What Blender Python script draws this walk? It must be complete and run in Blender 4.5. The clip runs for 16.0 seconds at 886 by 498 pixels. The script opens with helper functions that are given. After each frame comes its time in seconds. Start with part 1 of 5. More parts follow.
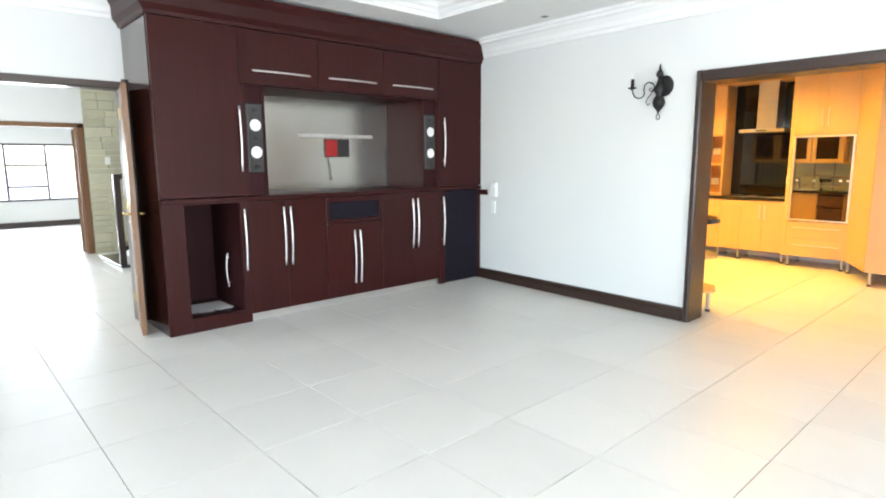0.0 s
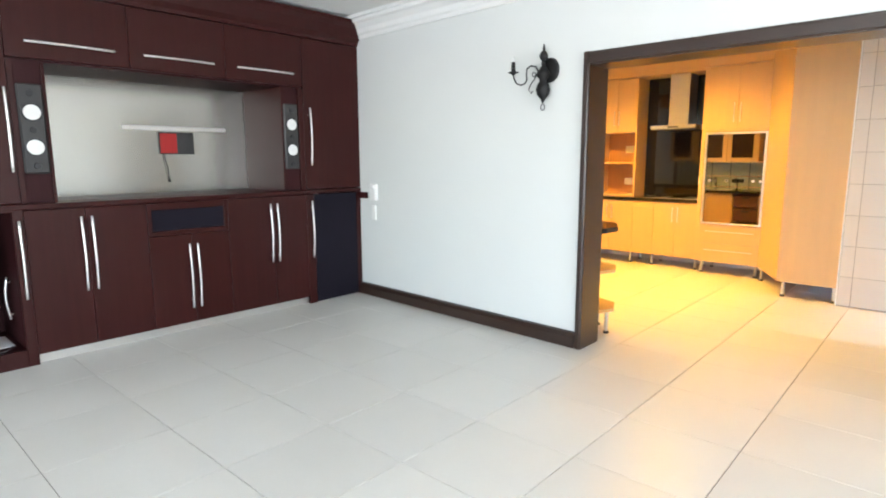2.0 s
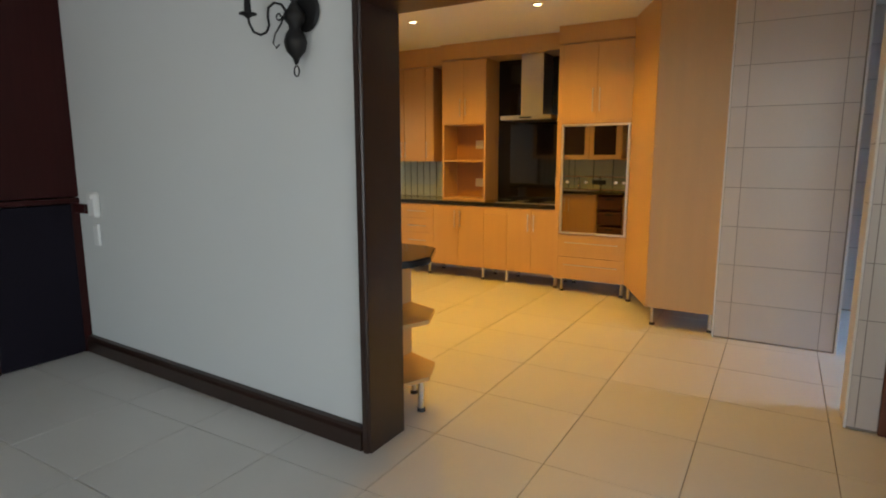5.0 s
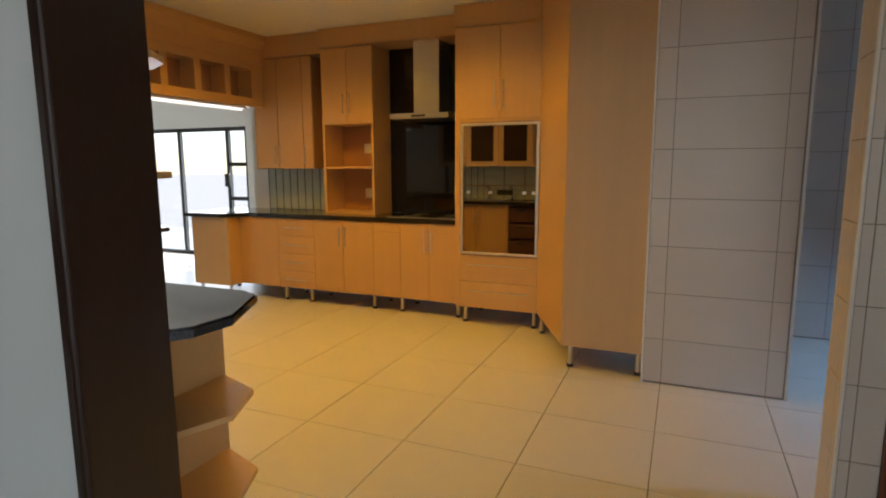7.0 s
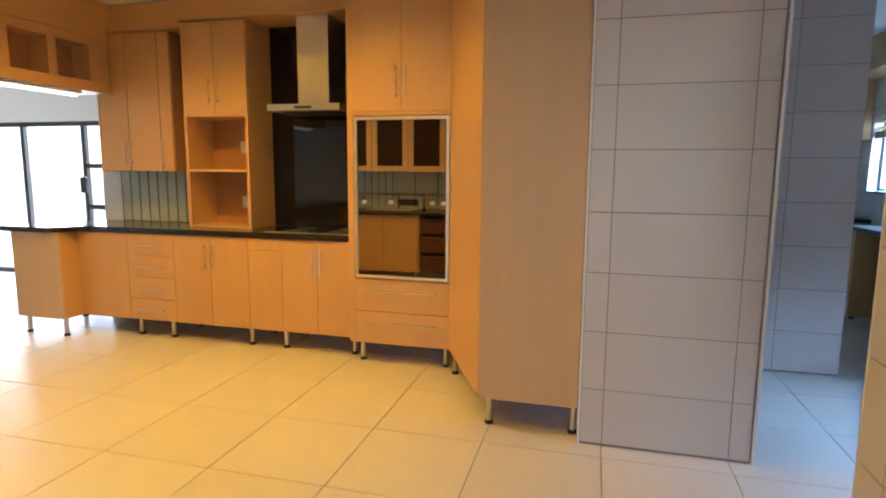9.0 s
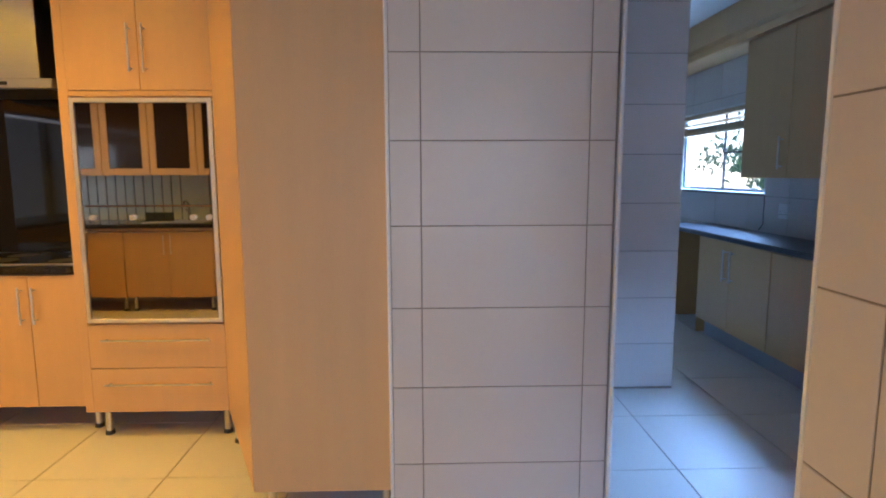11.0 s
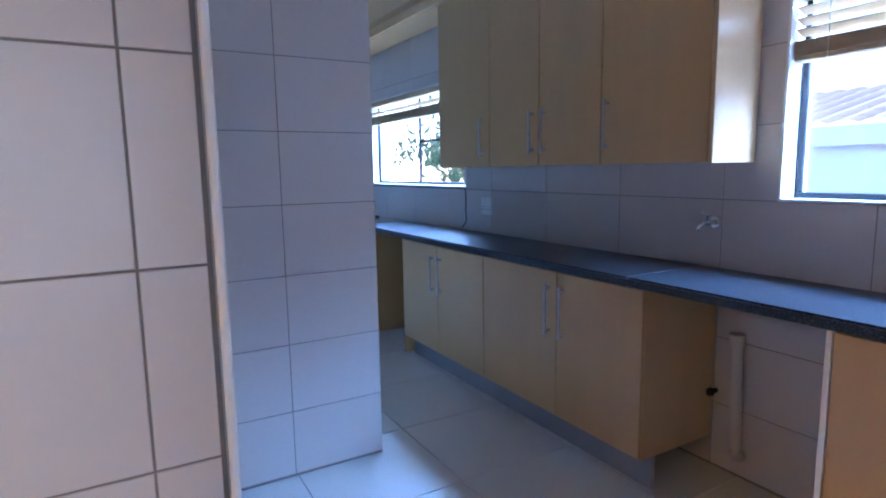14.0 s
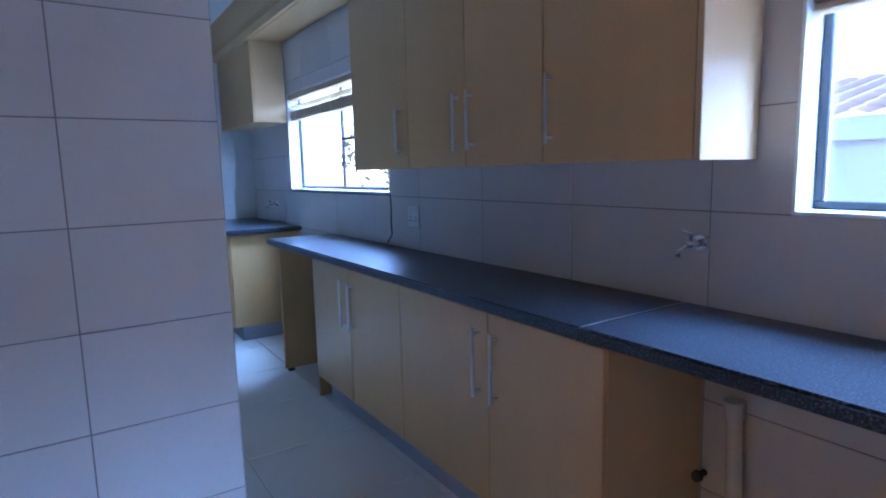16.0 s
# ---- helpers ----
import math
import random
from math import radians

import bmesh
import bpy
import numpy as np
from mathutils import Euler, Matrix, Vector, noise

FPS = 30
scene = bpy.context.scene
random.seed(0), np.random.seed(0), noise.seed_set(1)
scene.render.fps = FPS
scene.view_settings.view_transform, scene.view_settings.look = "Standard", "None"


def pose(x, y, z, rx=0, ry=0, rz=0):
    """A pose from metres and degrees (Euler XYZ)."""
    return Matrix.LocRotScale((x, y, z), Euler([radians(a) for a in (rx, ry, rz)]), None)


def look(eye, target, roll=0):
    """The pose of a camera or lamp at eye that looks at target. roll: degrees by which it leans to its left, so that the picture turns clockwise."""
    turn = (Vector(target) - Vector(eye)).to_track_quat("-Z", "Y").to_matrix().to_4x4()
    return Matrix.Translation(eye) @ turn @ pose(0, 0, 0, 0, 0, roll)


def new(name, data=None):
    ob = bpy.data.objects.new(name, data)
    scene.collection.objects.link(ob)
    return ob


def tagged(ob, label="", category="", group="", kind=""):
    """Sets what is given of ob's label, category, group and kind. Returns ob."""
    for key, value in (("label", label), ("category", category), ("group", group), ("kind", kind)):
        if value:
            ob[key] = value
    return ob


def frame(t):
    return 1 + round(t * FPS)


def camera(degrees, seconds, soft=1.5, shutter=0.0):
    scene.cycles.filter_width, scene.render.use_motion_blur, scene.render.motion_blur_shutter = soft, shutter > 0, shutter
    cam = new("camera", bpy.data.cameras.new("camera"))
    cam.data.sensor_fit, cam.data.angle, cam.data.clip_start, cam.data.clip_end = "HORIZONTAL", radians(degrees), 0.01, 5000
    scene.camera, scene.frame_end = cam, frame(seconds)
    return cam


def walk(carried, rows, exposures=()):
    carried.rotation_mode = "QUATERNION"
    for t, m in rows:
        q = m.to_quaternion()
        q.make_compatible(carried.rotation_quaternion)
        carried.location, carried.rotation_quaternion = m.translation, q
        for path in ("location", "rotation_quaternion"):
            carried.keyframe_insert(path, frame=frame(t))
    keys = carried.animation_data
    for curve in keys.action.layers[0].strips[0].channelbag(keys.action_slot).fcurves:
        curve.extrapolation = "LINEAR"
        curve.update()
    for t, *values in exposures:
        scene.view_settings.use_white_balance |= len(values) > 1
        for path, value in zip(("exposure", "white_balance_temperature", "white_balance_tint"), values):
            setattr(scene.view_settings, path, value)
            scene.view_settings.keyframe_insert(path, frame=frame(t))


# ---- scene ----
cam = camera(75.6, 16.0, soft=2.0)
PATH = [
    (0, (0.854, 1.665, 1.477), (2.187, 3.125, 1.171), -0.3),
    (0.5, (1.135, 1.676, 1.501), (2.486, 3.116, 1.186), -0.3),
    (1, (1.424, 1.735, 1.494), (2.807, 3.145, 1.179), -0.2),
    (1.5, (1.732, 1.777, 1.478), (3.158, 3.144, 1.164), -0.2),
    (2, (2.033, 1.833, 1.471), (3.501, 3.154, 1.159), -0.2),
    (2.5, (2.324, 1.924, 1.469), (3.839, 3.193, 1.161), -0.3),
    (3, (2.632, 1.982, 1.453), (4.188, 3.2, 1.146), -0.3),
    (3.5, (2.93, 2.045, 1.448), (4.519, 3.221, 1.143), -0.4),
    (4, (3.228, 2.136, 1.467), (4.856, 3.255, 1.153), -0.2),
    (6.5, (4.684, 2.367, 1.442), (6.477, 3.198, 1.139), -0.3),
    (7, (4.949, 2.445, 1.436), (6.773, 3.211, 1.141), -0.2),
    (7.5, (5.175, 2.52, 1.44), (7.027, 3.214, 1.143), -0.1),
    (8, (5.407, 2.602, 1.417), (7.283, 3.23, 1.129), 0.2),
    (8.2, (5.508, 2.611, 1.406), (7.391, 3.223, 1.125), 0.3),
    (10.3, (6.421, 2.59, 1.418), (8.397, 2.75, 1.154), 0.1),
    (10.5, (6.508, 2.571, 1.406), (8.489, 2.665, 1.147), -0.0),
    (11, (6.742, 2.493, 1.402), (8.724, 2.442, 1.142), -0.2),
    (11.5, (6.968, 2.439, 1.391), (8.941, 2.245, 1.129), -0.3),
    (12, (7.179, 2.39, 1.376), (9.122, 1.999, 1.11), -0.4),
    (12.5, (7.372, 2.282, 1.368), (9.275, 1.727, 1.101), -0.5),
    (13, (7.553, 2.165, 1.361), (9.407, 1.464, 1.094), -0.7),
    (13.5, (7.734, 2.057, 1.361), (9.518, 1.192, 1.091), -0.8),
    (14, (7.894, 1.938, 1.35), (9.611, 0.948, 1.077), -0.9),
    (14.5, (8.043, 1.809, 1.344), (9.719, 0.752, 1.072), -1.2),
    (15, (8.19, 1.658, 1.355), (9.846, 0.571, 1.081), -1.2),
    (15.5, (8.32, 1.51, 1.352), (9.97, 0.414, 1.079), -1.3),
    (16, (8.409, 1.326, 1.351), (10.063, 0.234, 1.08), -1.4),
]
EXPOSURES = [(0, 3.15, 6350, 10), (1.5, 3.12, 6350, 10), (2.5, 2.8, 6350, 10), (3.5, 2.12, 6400, 10), (4, 1.78, 6450, 10), (5, 1.35, 6500, 10), (6.5, 1.2, 6500, 10), (7, 0.97, 6500, 10), (8, 1.35, 6400, 11), (10.5, 1.75, 5350, 16), (11.5, 1.7, 5150, 19), (12.5, 1.75, 5050, 22), (13.5, 1.95, 5000, 22), (14.5, 2.35, 4950, 20), (16, 2.05, 4950, 22)]
walk(cam, [(t, look(eye, target, roll)) for t, eye, target, roll in PATH], EXPOSURES)

# ---- light ----
world = bpy.data.worlds.new("world")
scene.world = world
world.use_nodes = True
wn = world.node_tree.nodes
sky = wn.new("ShaderNodeTexSky")
sky.sky_type = "NISHITA"
sky.sun_disc = False
sky.dust_density, sky.ozone_density = 0.4, 3.0
sky.sun_elevation, sky.sun_rotation = radians(45), radians(94)
world.node_tree.links.new(sky.outputs[0], wn["Background"].inputs[0])
wn["Background"].inputs[1].default_value = 0.14


def sun_lamp():
    d = bpy.data.lights.new("sun", "SUN")
    d.energy, d.angle, d.color = 3.5, radians(0.5), (1.0, 0.95, 0.88)
    ob = new("sun", d)
    ob.matrix_world = look((14, 1, 14), (0, 2, 0))
    return ob


def area_lamp(name, at, to, w, h, watts, color):
    d = bpy.data.lights.new(name, "AREA")
    d.shape, d.size, d.size_y, d.energy, d.color = "RECTANGLE", w, h, watts, color
    ob = new(name, d)
    ob.matrix_world = look(at, to)
    return ob


def spot_lamp(name, at, watts, color, angle=150):
    d = bpy.data.lights.new(name, "SPOT")
    d.energy, d.color, d.spot_size, d.spot_blend, d.shadow_soft_size = watts, color, radians(angle), 0.9, 0.05
    ob = new(name, d)
    ob.matrix_world = look(at, (at[0], at[1] + 0.001, 0))
    return ob


DAY = (0.93, 0.97, 1.0)
WARM = (1.0, 0.52, 0.035)
SKY = (0.38, 0.63, 1.0)
sun_lamp()
# window light of the lounge, the hall's far room and the dining room
area_lamp("window_light", (-3.45, 1.8, 1.4), (0.5, 1.8, 0.1), 4.0, 2.2, 35, DAY)
area_lamp("window_light", (1.5, -3.45, 1.4), (2.2, 0.5, 0.1), 5.0, 2.2, 40, DAY)
area_lamp("window_light", (2.5, 18.02, 1.27), (2.5, 10, 1.0), 2.8, 1.4, 34, DAY)
area_lamp("window_light", (12.05, 10.1, 1.0), (8, 10.1, 0.9), 2.9, 2.1, 34, DAY)
# fill lamp added to brighten the hall's stair side; that wall has no window
area_lamp("window_light", (-0.4, 9.9, 1.5), (3, 9.9, 1.2), 2.0, 1.6, 16, DAY)
# skylight falling steeply through the two scullery windows
area_lamp("window_light", (8.15, -1.1, 2.65), (9.7, 1.1, 0.3), 1.8, 1.2, 195, SKY)
area_lamp("window_light", (12.36, -1.1, 2.65), (11.4, 1.0, 0.3), 1.9, 1.2, 180, SKY)
# kitchen downlights
DOWNLIGHTS = [(8.76, 5.5, 40), (8.76, 4.2, 25), (7.55, 5.5, 40), (7.55, 4.2, 11), (6.8, 1.6, 2)]
for px, py, watts in DOWNLIGHTS:
    spot_lamp("downlight_lamp", (px, py, 2.70), watts, WARM, 152 if py > 2 else 105)


# ---- materials ----
def mat(name, color, rough=0.5, metal=0.0, var=0.08, scale=6.0, stretch=(1, 1, 1), bump=0.05, bscale=60.0, fine=0.05, coat=0.0, rand=0.0):
    m = bpy.data.materials.new(name)
    m.use_nodes = True
    nt = m.node_tree
    n, l = nt.nodes, nt.links
    b = n["Principled BSDF"]
    b.inputs["Roughness"].default_value = rough
    b.inputs["Metallic"].default_value = metal
    b.inputs["Coat Weight"].default_value = coat
    b.inputs["Coat Roughness"].default_value = 0.15
    tc = n.new("ShaderNodeTexCoord")
    mp = n.new("ShaderNodeMapping")
    mp.inputs["Scale"].default_value = stretch
    oi = n.new("ShaderNodeObjectInfo")
    sh = n.new("ShaderNodeVectorMath")
    sh.operation = "MULTIPLY_ADD"
    sc = n.new("ShaderNodeCombineXYZ")
    for i in range(3):
        l.new(oi.outputs["Random"], sc.inputs[i])
    sh.inputs[1].default_value = (17, 23, 31)
    l.new(sc.outputs[0], sh.inputs[0])
    l.new(tc.outputs["Object"], sh.inputs[2])
    l.new(sh.outputs[0], mp.inputs[0])
    n1, n2, n3 = (n.new("ShaderNodeTexNoise") for _ in range(3))
    n1.inputs["Scale"].default_value = scale
    n1.inputs["Detail"].default_value = 4
    n2.inputs["Scale"].default_value = bscale
    n2.inputs["Detail"].default_value = 3
    n3.inputs["Scale"].default_value = scale * 0.2
    for t in (n1, n2, n3):
        l.new(mp.outputs[0], t.inputs["Vector"])
    hsv = n.new("ShaderNodeHueSaturation")
    hsv.inputs["Color"].default_value = (*color, 1)

    def scaled(out, amount, mid):
        k = n.new("ShaderNodeMath")
        k.operation = "MULTIPLY_ADD"
        k.inputs[1].default_value = amount
        l.new(out, k.inputs[0])
        if isinstance(mid, float):
            k.inputs[2].default_value = mid
        else:
            l.new(mid, k.inputs[2])
        return k.outputs[0]

    v = scaled(n1.outputs["Fac"], 2 * var, 1.0 - var - fine - var * 0.6 - rand / 2)
    v = scaled(n2.outputs["Fac"], 2 * fine, v)
    v = scaled(n3.outputs["Fac"], 1.2 * var, v)
    v = scaled(oi.outputs["Random"], rand, v)
    l.new(v, hsv.inputs["Value"])
    l.new(hsv.outputs[0], b.inputs["Base Color"])
    r = scaled(n1.outputs["Fac"], rough * 0.2, rough * 0.9)
    l.new(r, b.inputs["Roughness"])
    if bump:
        bp = n.new("ShaderNodeBump")
        bp.inputs["Strength"].default_value = bump
        bp.inputs["Distance"].default_value = 0.004
        l.new(n2.outputs["Fac"], bp.inputs["Height"])
        l.new(bp.outputs[0], b.inputs["Normal"])
    return m


def speckle(name, dark, light, rough=0.12):
    m = mat(name, dark, rough, var=0.2, scale=30, bump=0.0)
    nt = m.node_tree
    n, l = nt.nodes, nt.links
    vo = n.new("ShaderNodeTexNoise")
    vo.inputs["Scale"].default_value = 170
    vo.inputs["Detail"].default_value = 3
    tc = [x for x in n if x.bl_idname == "ShaderNodeTexCoord"][0]
    l.new(tc.outputs["Object"], vo.inputs["Vector"])
    ramp = n.new("ShaderNodeValToRGB")
    ramp.color_ramp.elements[0].position, ramp.color_ramp.elements[1].position = 0.5, 0.68
    ramp.color_ramp.elements[0].color = (*dark, 1)
    ramp.color_ramp.elements[1].color = (*light, 1)
    l.new(vo.outputs["Fac"], ramp.inputs[0])
    l.new(ramp.outputs[0], n["Principled BSDF"].inputs["Base Color"])
    return m


def glass(name, tint=(1, 1, 1), rough=0.0):
    m = bpy.data.materials.new(name)
    m.use_nodes = True
    n, l = m.node_tree.nodes, m.node_tree.links
    n.remove(n["Principled BSDF"])
    tr, gl, mx = n.new("ShaderNodeBsdfTransparent"), n.new("ShaderNodeBsdfGlossy"), n.new("ShaderNodeMixShader")
    tr.inputs[0].default_value = (*tint, 1)
    gl.inputs["Roughness"].default_value = rough
    mx.inputs[0].default_value = 0.05
    l.new(tr.outputs[0], mx.inputs[1])
    l.new(gl.outputs[0], mx.inputs[2])
    l.new(mx.outputs[0], n["Material Output"].inputs[0])
    return m


def glow(name, color, strength):
    m = bpy.data.materials.new(name)
    m.use_nodes = True
    b = m.node_tree.nodes["Principled BSDF"]
    b.inputs["Base Color"].default_value = (*color, 1)
    b.inputs["Emission Color"].default_value = (*color, 1)
    b.inputs["Emission Strength"].default_value = strength
    return m


WALL = mat("wall_paint", (0.70, 0.71, 0.69), 0.75, var=0.02, scale=1.2, bump=0.12, bscale=160, fine=0.012)
CEIL = mat("ceiling_paint", (0.82, 0.82, 0.8), 0.85, var=0.02, scale=1.0, bump=0.08, bscale=120, fine=0.01)
CORN = mat("cornice_plaster", (0.84, 0.84, 0.82), 0.7, var=0.02, fine=0.01)
MAHOG = mat("mahogany_veneer", (0.034, 0.0066, 0.0058), 0.3, var=0.3, scale=4, stretch=(9, 9, 0.4), bump=0.015, bscale=90, fine=0.05)
MAHOG.node_tree.nodes["Principled BSDF"].inputs["Specular IOR Level"].default_value = 0.2
MAHOGSIDE = mat("polished_mahogany_side", (0.03, 0.008, 0.007), 0.14, var=0.2, scale=4, stretch=(9, 9, 0.4), bump=0.01, coat=0.6)
MAHOGIN = mat("mahogany_inner_board", (0.03, 0.008, 0.009), 0.5, var=0.2, scale=5, stretch=(9, 9, 0.7), fine=0.1)
MAHOGIN.node_tree.nodes["Principled BSDF"].inputs["Specular IOR Level"].default_value = 0.12
DARKWOOD = mat("dark_stained_timber", (0.028, 0.013, 0.0085), 0.3, var=0.3, scale=7, stretch=(8, 8, 0.8), bump=0.08, fine=0.15, coat=0.2)
DARKWOODH = mat("dark_stained_timber_long", (0.028, 0.013, 0.0085), 0.3, var=0.3, scale=7, stretch=(8, 0.8, 8), bump=0.08, fine=0.15, coat=0.2)
DOORWOOD = mat("door_timber", (0.16, 0.075, 0.03), 0.4, var=0.25, scale=6, stretch=(9, 9, 0.8), bump=0.06, fine=0.12)
REDWOOD = mat("red_brown_timber", (0.13, 0.04, 0.018), 0.4, var=0.25, scale=6, stretch=(9, 9, 0.8), bump=0.06, fine=0.12)
MAPLE = mat("maple_veneer", (0.57, 0.345, 0.14), 0.38, var=0.06, scale=3.5, stretch=(4, 4, 0.35), bump=0.02, bscale=80, fine=0.05, rand=0.06)
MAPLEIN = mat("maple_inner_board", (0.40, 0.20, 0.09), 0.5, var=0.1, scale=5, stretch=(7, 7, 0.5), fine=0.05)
BLOND = mat("pale_maple_veneer", (0.58, 0.39, 0.2), 0.45, var=0.07, scale=3, stretch=(4, 4, 0.3), fine=0.03)
STEEL = mat("brushed_steel", (0.62, 0.61, 0.58), 0.3, metal=1.0, var=0.06, scale=8, stretch=(0.4, 0.4, 30), bump=0.02, fine=0.04)
SHEET = mat("silver_backing_sheet", (0.5, 0.48, 0.45), 0.25, metal=0.95, var=0.12, scale=1.6, stretch=(1, 1, 0.25), bump=0.02, fine=0.02)
CHROME = mat("chrome", (0.8, 0.8, 0.8), 0.12, metal=1.0, var=0.03, bump=0.0)
SATIN = mat("satin_aluminium", (0.78, 0.75, 0.73), 0.36, metal=0.85, var=0.03, bump=0.0)
BRASS = mat("brass", (0.7, 0.5, 0.22), 0.25, metal=1.0, var=0.06)
IRON = mat("wrought_iron", (0.014, 0.013, 0.013), 0.5, metal=0.4, var=0.2, bump=0.25, bscale=70)
BLACK = mat("black_plastic", (0.012, 0.012, 0.014), 0.45, var=0.1)
CLOTH = mat("speaker_cloth", (0.013, 0.011, 0.017), 0.9, var=0.15, bump=0.4, bscale=300)
SPKGREY = mat("speaker_face", (0.03, 0.028, 0.028), 0.5, var=0.1)
CLOTH.node_tree.nodes["Principled BSDF"].inputs["Specular IOR Level"].default_value = 0.1
CONE = mat("speaker_cone_white", (0.75, 0.74, 0.72), 0.5, var=0.05)
WHITE = mat("white_plastic", (0.8, 0.8, 0.78), 0.4, var=0.03)
WHITEALU = mat("white_edge_trim", (0.8, 0.79, 0.77), 0.4, var=0.04)
FRAME = mat("dark_window_frame", (0.022, 0.022, 0.024), 0.4, var=0.1)
GRANITE = speckle("black_granite", (0.008, 0.008, 0.009), (0.05, 0.05, 0.055), 0.1)
LAMINATE = speckle("dark_speckled_laminate", (0.009, 0.01, 0.013), (0.12, 0.13, 0.15), 0.3)
BGLASS = mat("black_glass", (0.006, 0.005, 0.005), 0.04, var=0.05, bump=0.0)
MIRRORG = mat("mirrored_oven_glass", (0.42, 0.40, 0.36), 0.015, metal=1.0, var=0.02, bump=0.0, fine=0.0)
SMOKED = mat("smoked_glass_panel", (0.03, 0.02, 0.02), 0.08, var=0.05, bump=0.0)
FTILE = mat("floor_porcelain", (0.69, 0.67, 0.625), 0.33, var=0.05, scale=2.2, bump=0.012, bscale=50, fine=0.02, rand=0.05)
WTILE = mat("wall_porcelain", (0.62, 0.57, 0.53), 0.36, var=0.05, scale=2.0, bump=0.012, bscale=50, fine=0.02, rand=0.05)
GROUT = mat("tile_grout", (0.30, 0.27, 0.23), 0.9, var=0.12, scale=9, bump=0.3)
WGROUT = mat("wall_grout", (0.25, 0.22, 0.19), 0.9, var=0.12, scale=9, bump=0.3)
STRIPE = mat("green_stripe_tile", (0.42, 0.46, 0.36), 0.25, var=0.08)
DGROUT = mat("dark_joint", (0.05, 0.05, 0.045), 0.8, var=0.1)
SLATE = mat("stone_cladding", (0.48, 0.46, 0.33), 0.75, var=0.15, scale=5, bump=0.5, bscale=25, rand=0.12)
WICKER = mat("wicker", (0.10, 0.035, 0.017), 0.7, var=0.3, scale=40, bump=0.6, bscale=90)
BLIND = mat("wood_blind_slat", (0.55, 0.4, 0.23), 0.45, var=0.15, scale=5, stretch=(0.6, 8, 8), fine=0.06)
PLASTER = mat("outside_plaster", (0.36, 0.35, 0.33), 0.85, var=0.06, scale=1.5, bump=0.2)
ROOF = mat("roof_tile", (0.2, 0.165, 0.145), 0.8, var=0.2, scale=6, bump=0.2, rand=0.1)
GROUND = mat("paving_ground", (0.45, 0.43, 0.4), 0.9, var=0.2, scale=0.8, bump=0.3)
LEAF = mat("leaf", (0.06, 0.1, 0.035), 0.5, var=0.3, scale=3)
BARK = mat("bark", (0.12, 0.08, 0.05), 0.9, var=0.3, bump=0.5)
RED = mat("red_plastic", (0.45, 0.012, 0.012), 0.4, var=0.1)
PVC = mat("white_pvc_pipe", (0.62, 0.6, 0.56), 0.4, var=0.05)
KICK = mat("grey_plinth", (0.34, 0.35, 0.38), 0.4, var=0.08)
ALUKICK = mat("aluminium_plinth", (0.6, 0.58, 0.55), 0.35, metal=0.8, var=0.05)
GLASS = glass("window_glass")
BULB = glow("lamp_glow", (1.0, 0.72, 0.4), 4.0)
STRIPGLOW = glow("tube_glow", (1.0, 0.97, 0.92), 0.6)


# ---- mesh helpers ----
def link(name, bm, material, parent=None, label="", smooth=False):
    me = bpy.data.meshes.new(name)
    bm.to_mesh(me)
    bm.free()
    if smooth:
        for p in me.polygons:
            p.use_smooth = True
    me.materials.append(material)
    ob = new(name, me)
    if parent:
        ob.parent = parent
    if label:
        ob["label"] = label
    return ob


def part(name, bm, material, parent, label="", smooth=False):
    return link(name, bm, material, parent, label, smooth)


def box(bm, a, b, bev=0.0):
    """Adds an axis-aligned block between two corners."""
    lo = [min(p, q) for p, q in zip(a, b)]
    hi = [max(p, q) for p, q in zip(a, b)]
    m = Matrix.Translation([(p + q) / 2 for p, q in zip(lo, hi)]) @ Matrix.Diagonal([q - p for p, q in zip(lo, hi)] + [1])
    g = bmesh.ops.create_cube(bm, size=1, matrix=m)
    if bev:
        es = list({e for v in g["verts"] for e in v.link_edges})
        bmesh.ops.bevel(bm, geom=es, offset=bev, segments=1, affect="EDGES")
    return bm


def blk(a, b, bev=0.0):
    return box(bmesh.new(), a, b, bev)


def cyl(bm, a, b, r, r2=None, seg=14):
    a, b = Vector(a), Vector(b)
    d = b - a
    m = Matrix.Translation((a + b) / 2) @ d.to_track_quat("Z", "Y").to_matrix().to_4x4()
    bmesh.ops.create_cone(bm, cap_ends=True, segments=seg, radius1=r, radius2=r if r2 is None else r2, depth=d.length, matrix=m)
    return bm


def tube(bm, pts, r, seg=8):
    """A round bar along points, with smoothed corners."""
    pts = [Vector(p) for p in pts]
    rings = []
    up = Vector((0.13, 0.2, 0.97))
    for i, p in enumerate(pts):
        d = (pts[min(i + 1, len(pts) - 1)] - pts[max(i - 1, 0)]).normalized()
        s = d.cross(up).normalized()
        u = s.cross(d).normalized()
        rings.append([bm.verts.new(p + r * (math.cos(k * 2 * math.pi / seg) * s + math.sin(k * 2 * math.pi / seg) * u)) for k in range(seg)])
    for a, b in zip(rings, rings[1:]):
        for k in range(seg):
            bm.faces.new((a[k], a[(k + 1) % seg], b[(k + 1) % seg], b[k]))
    bm.faces.new(rings[0][::-1])
    bm.faces.new(rings[-1])
    return bm


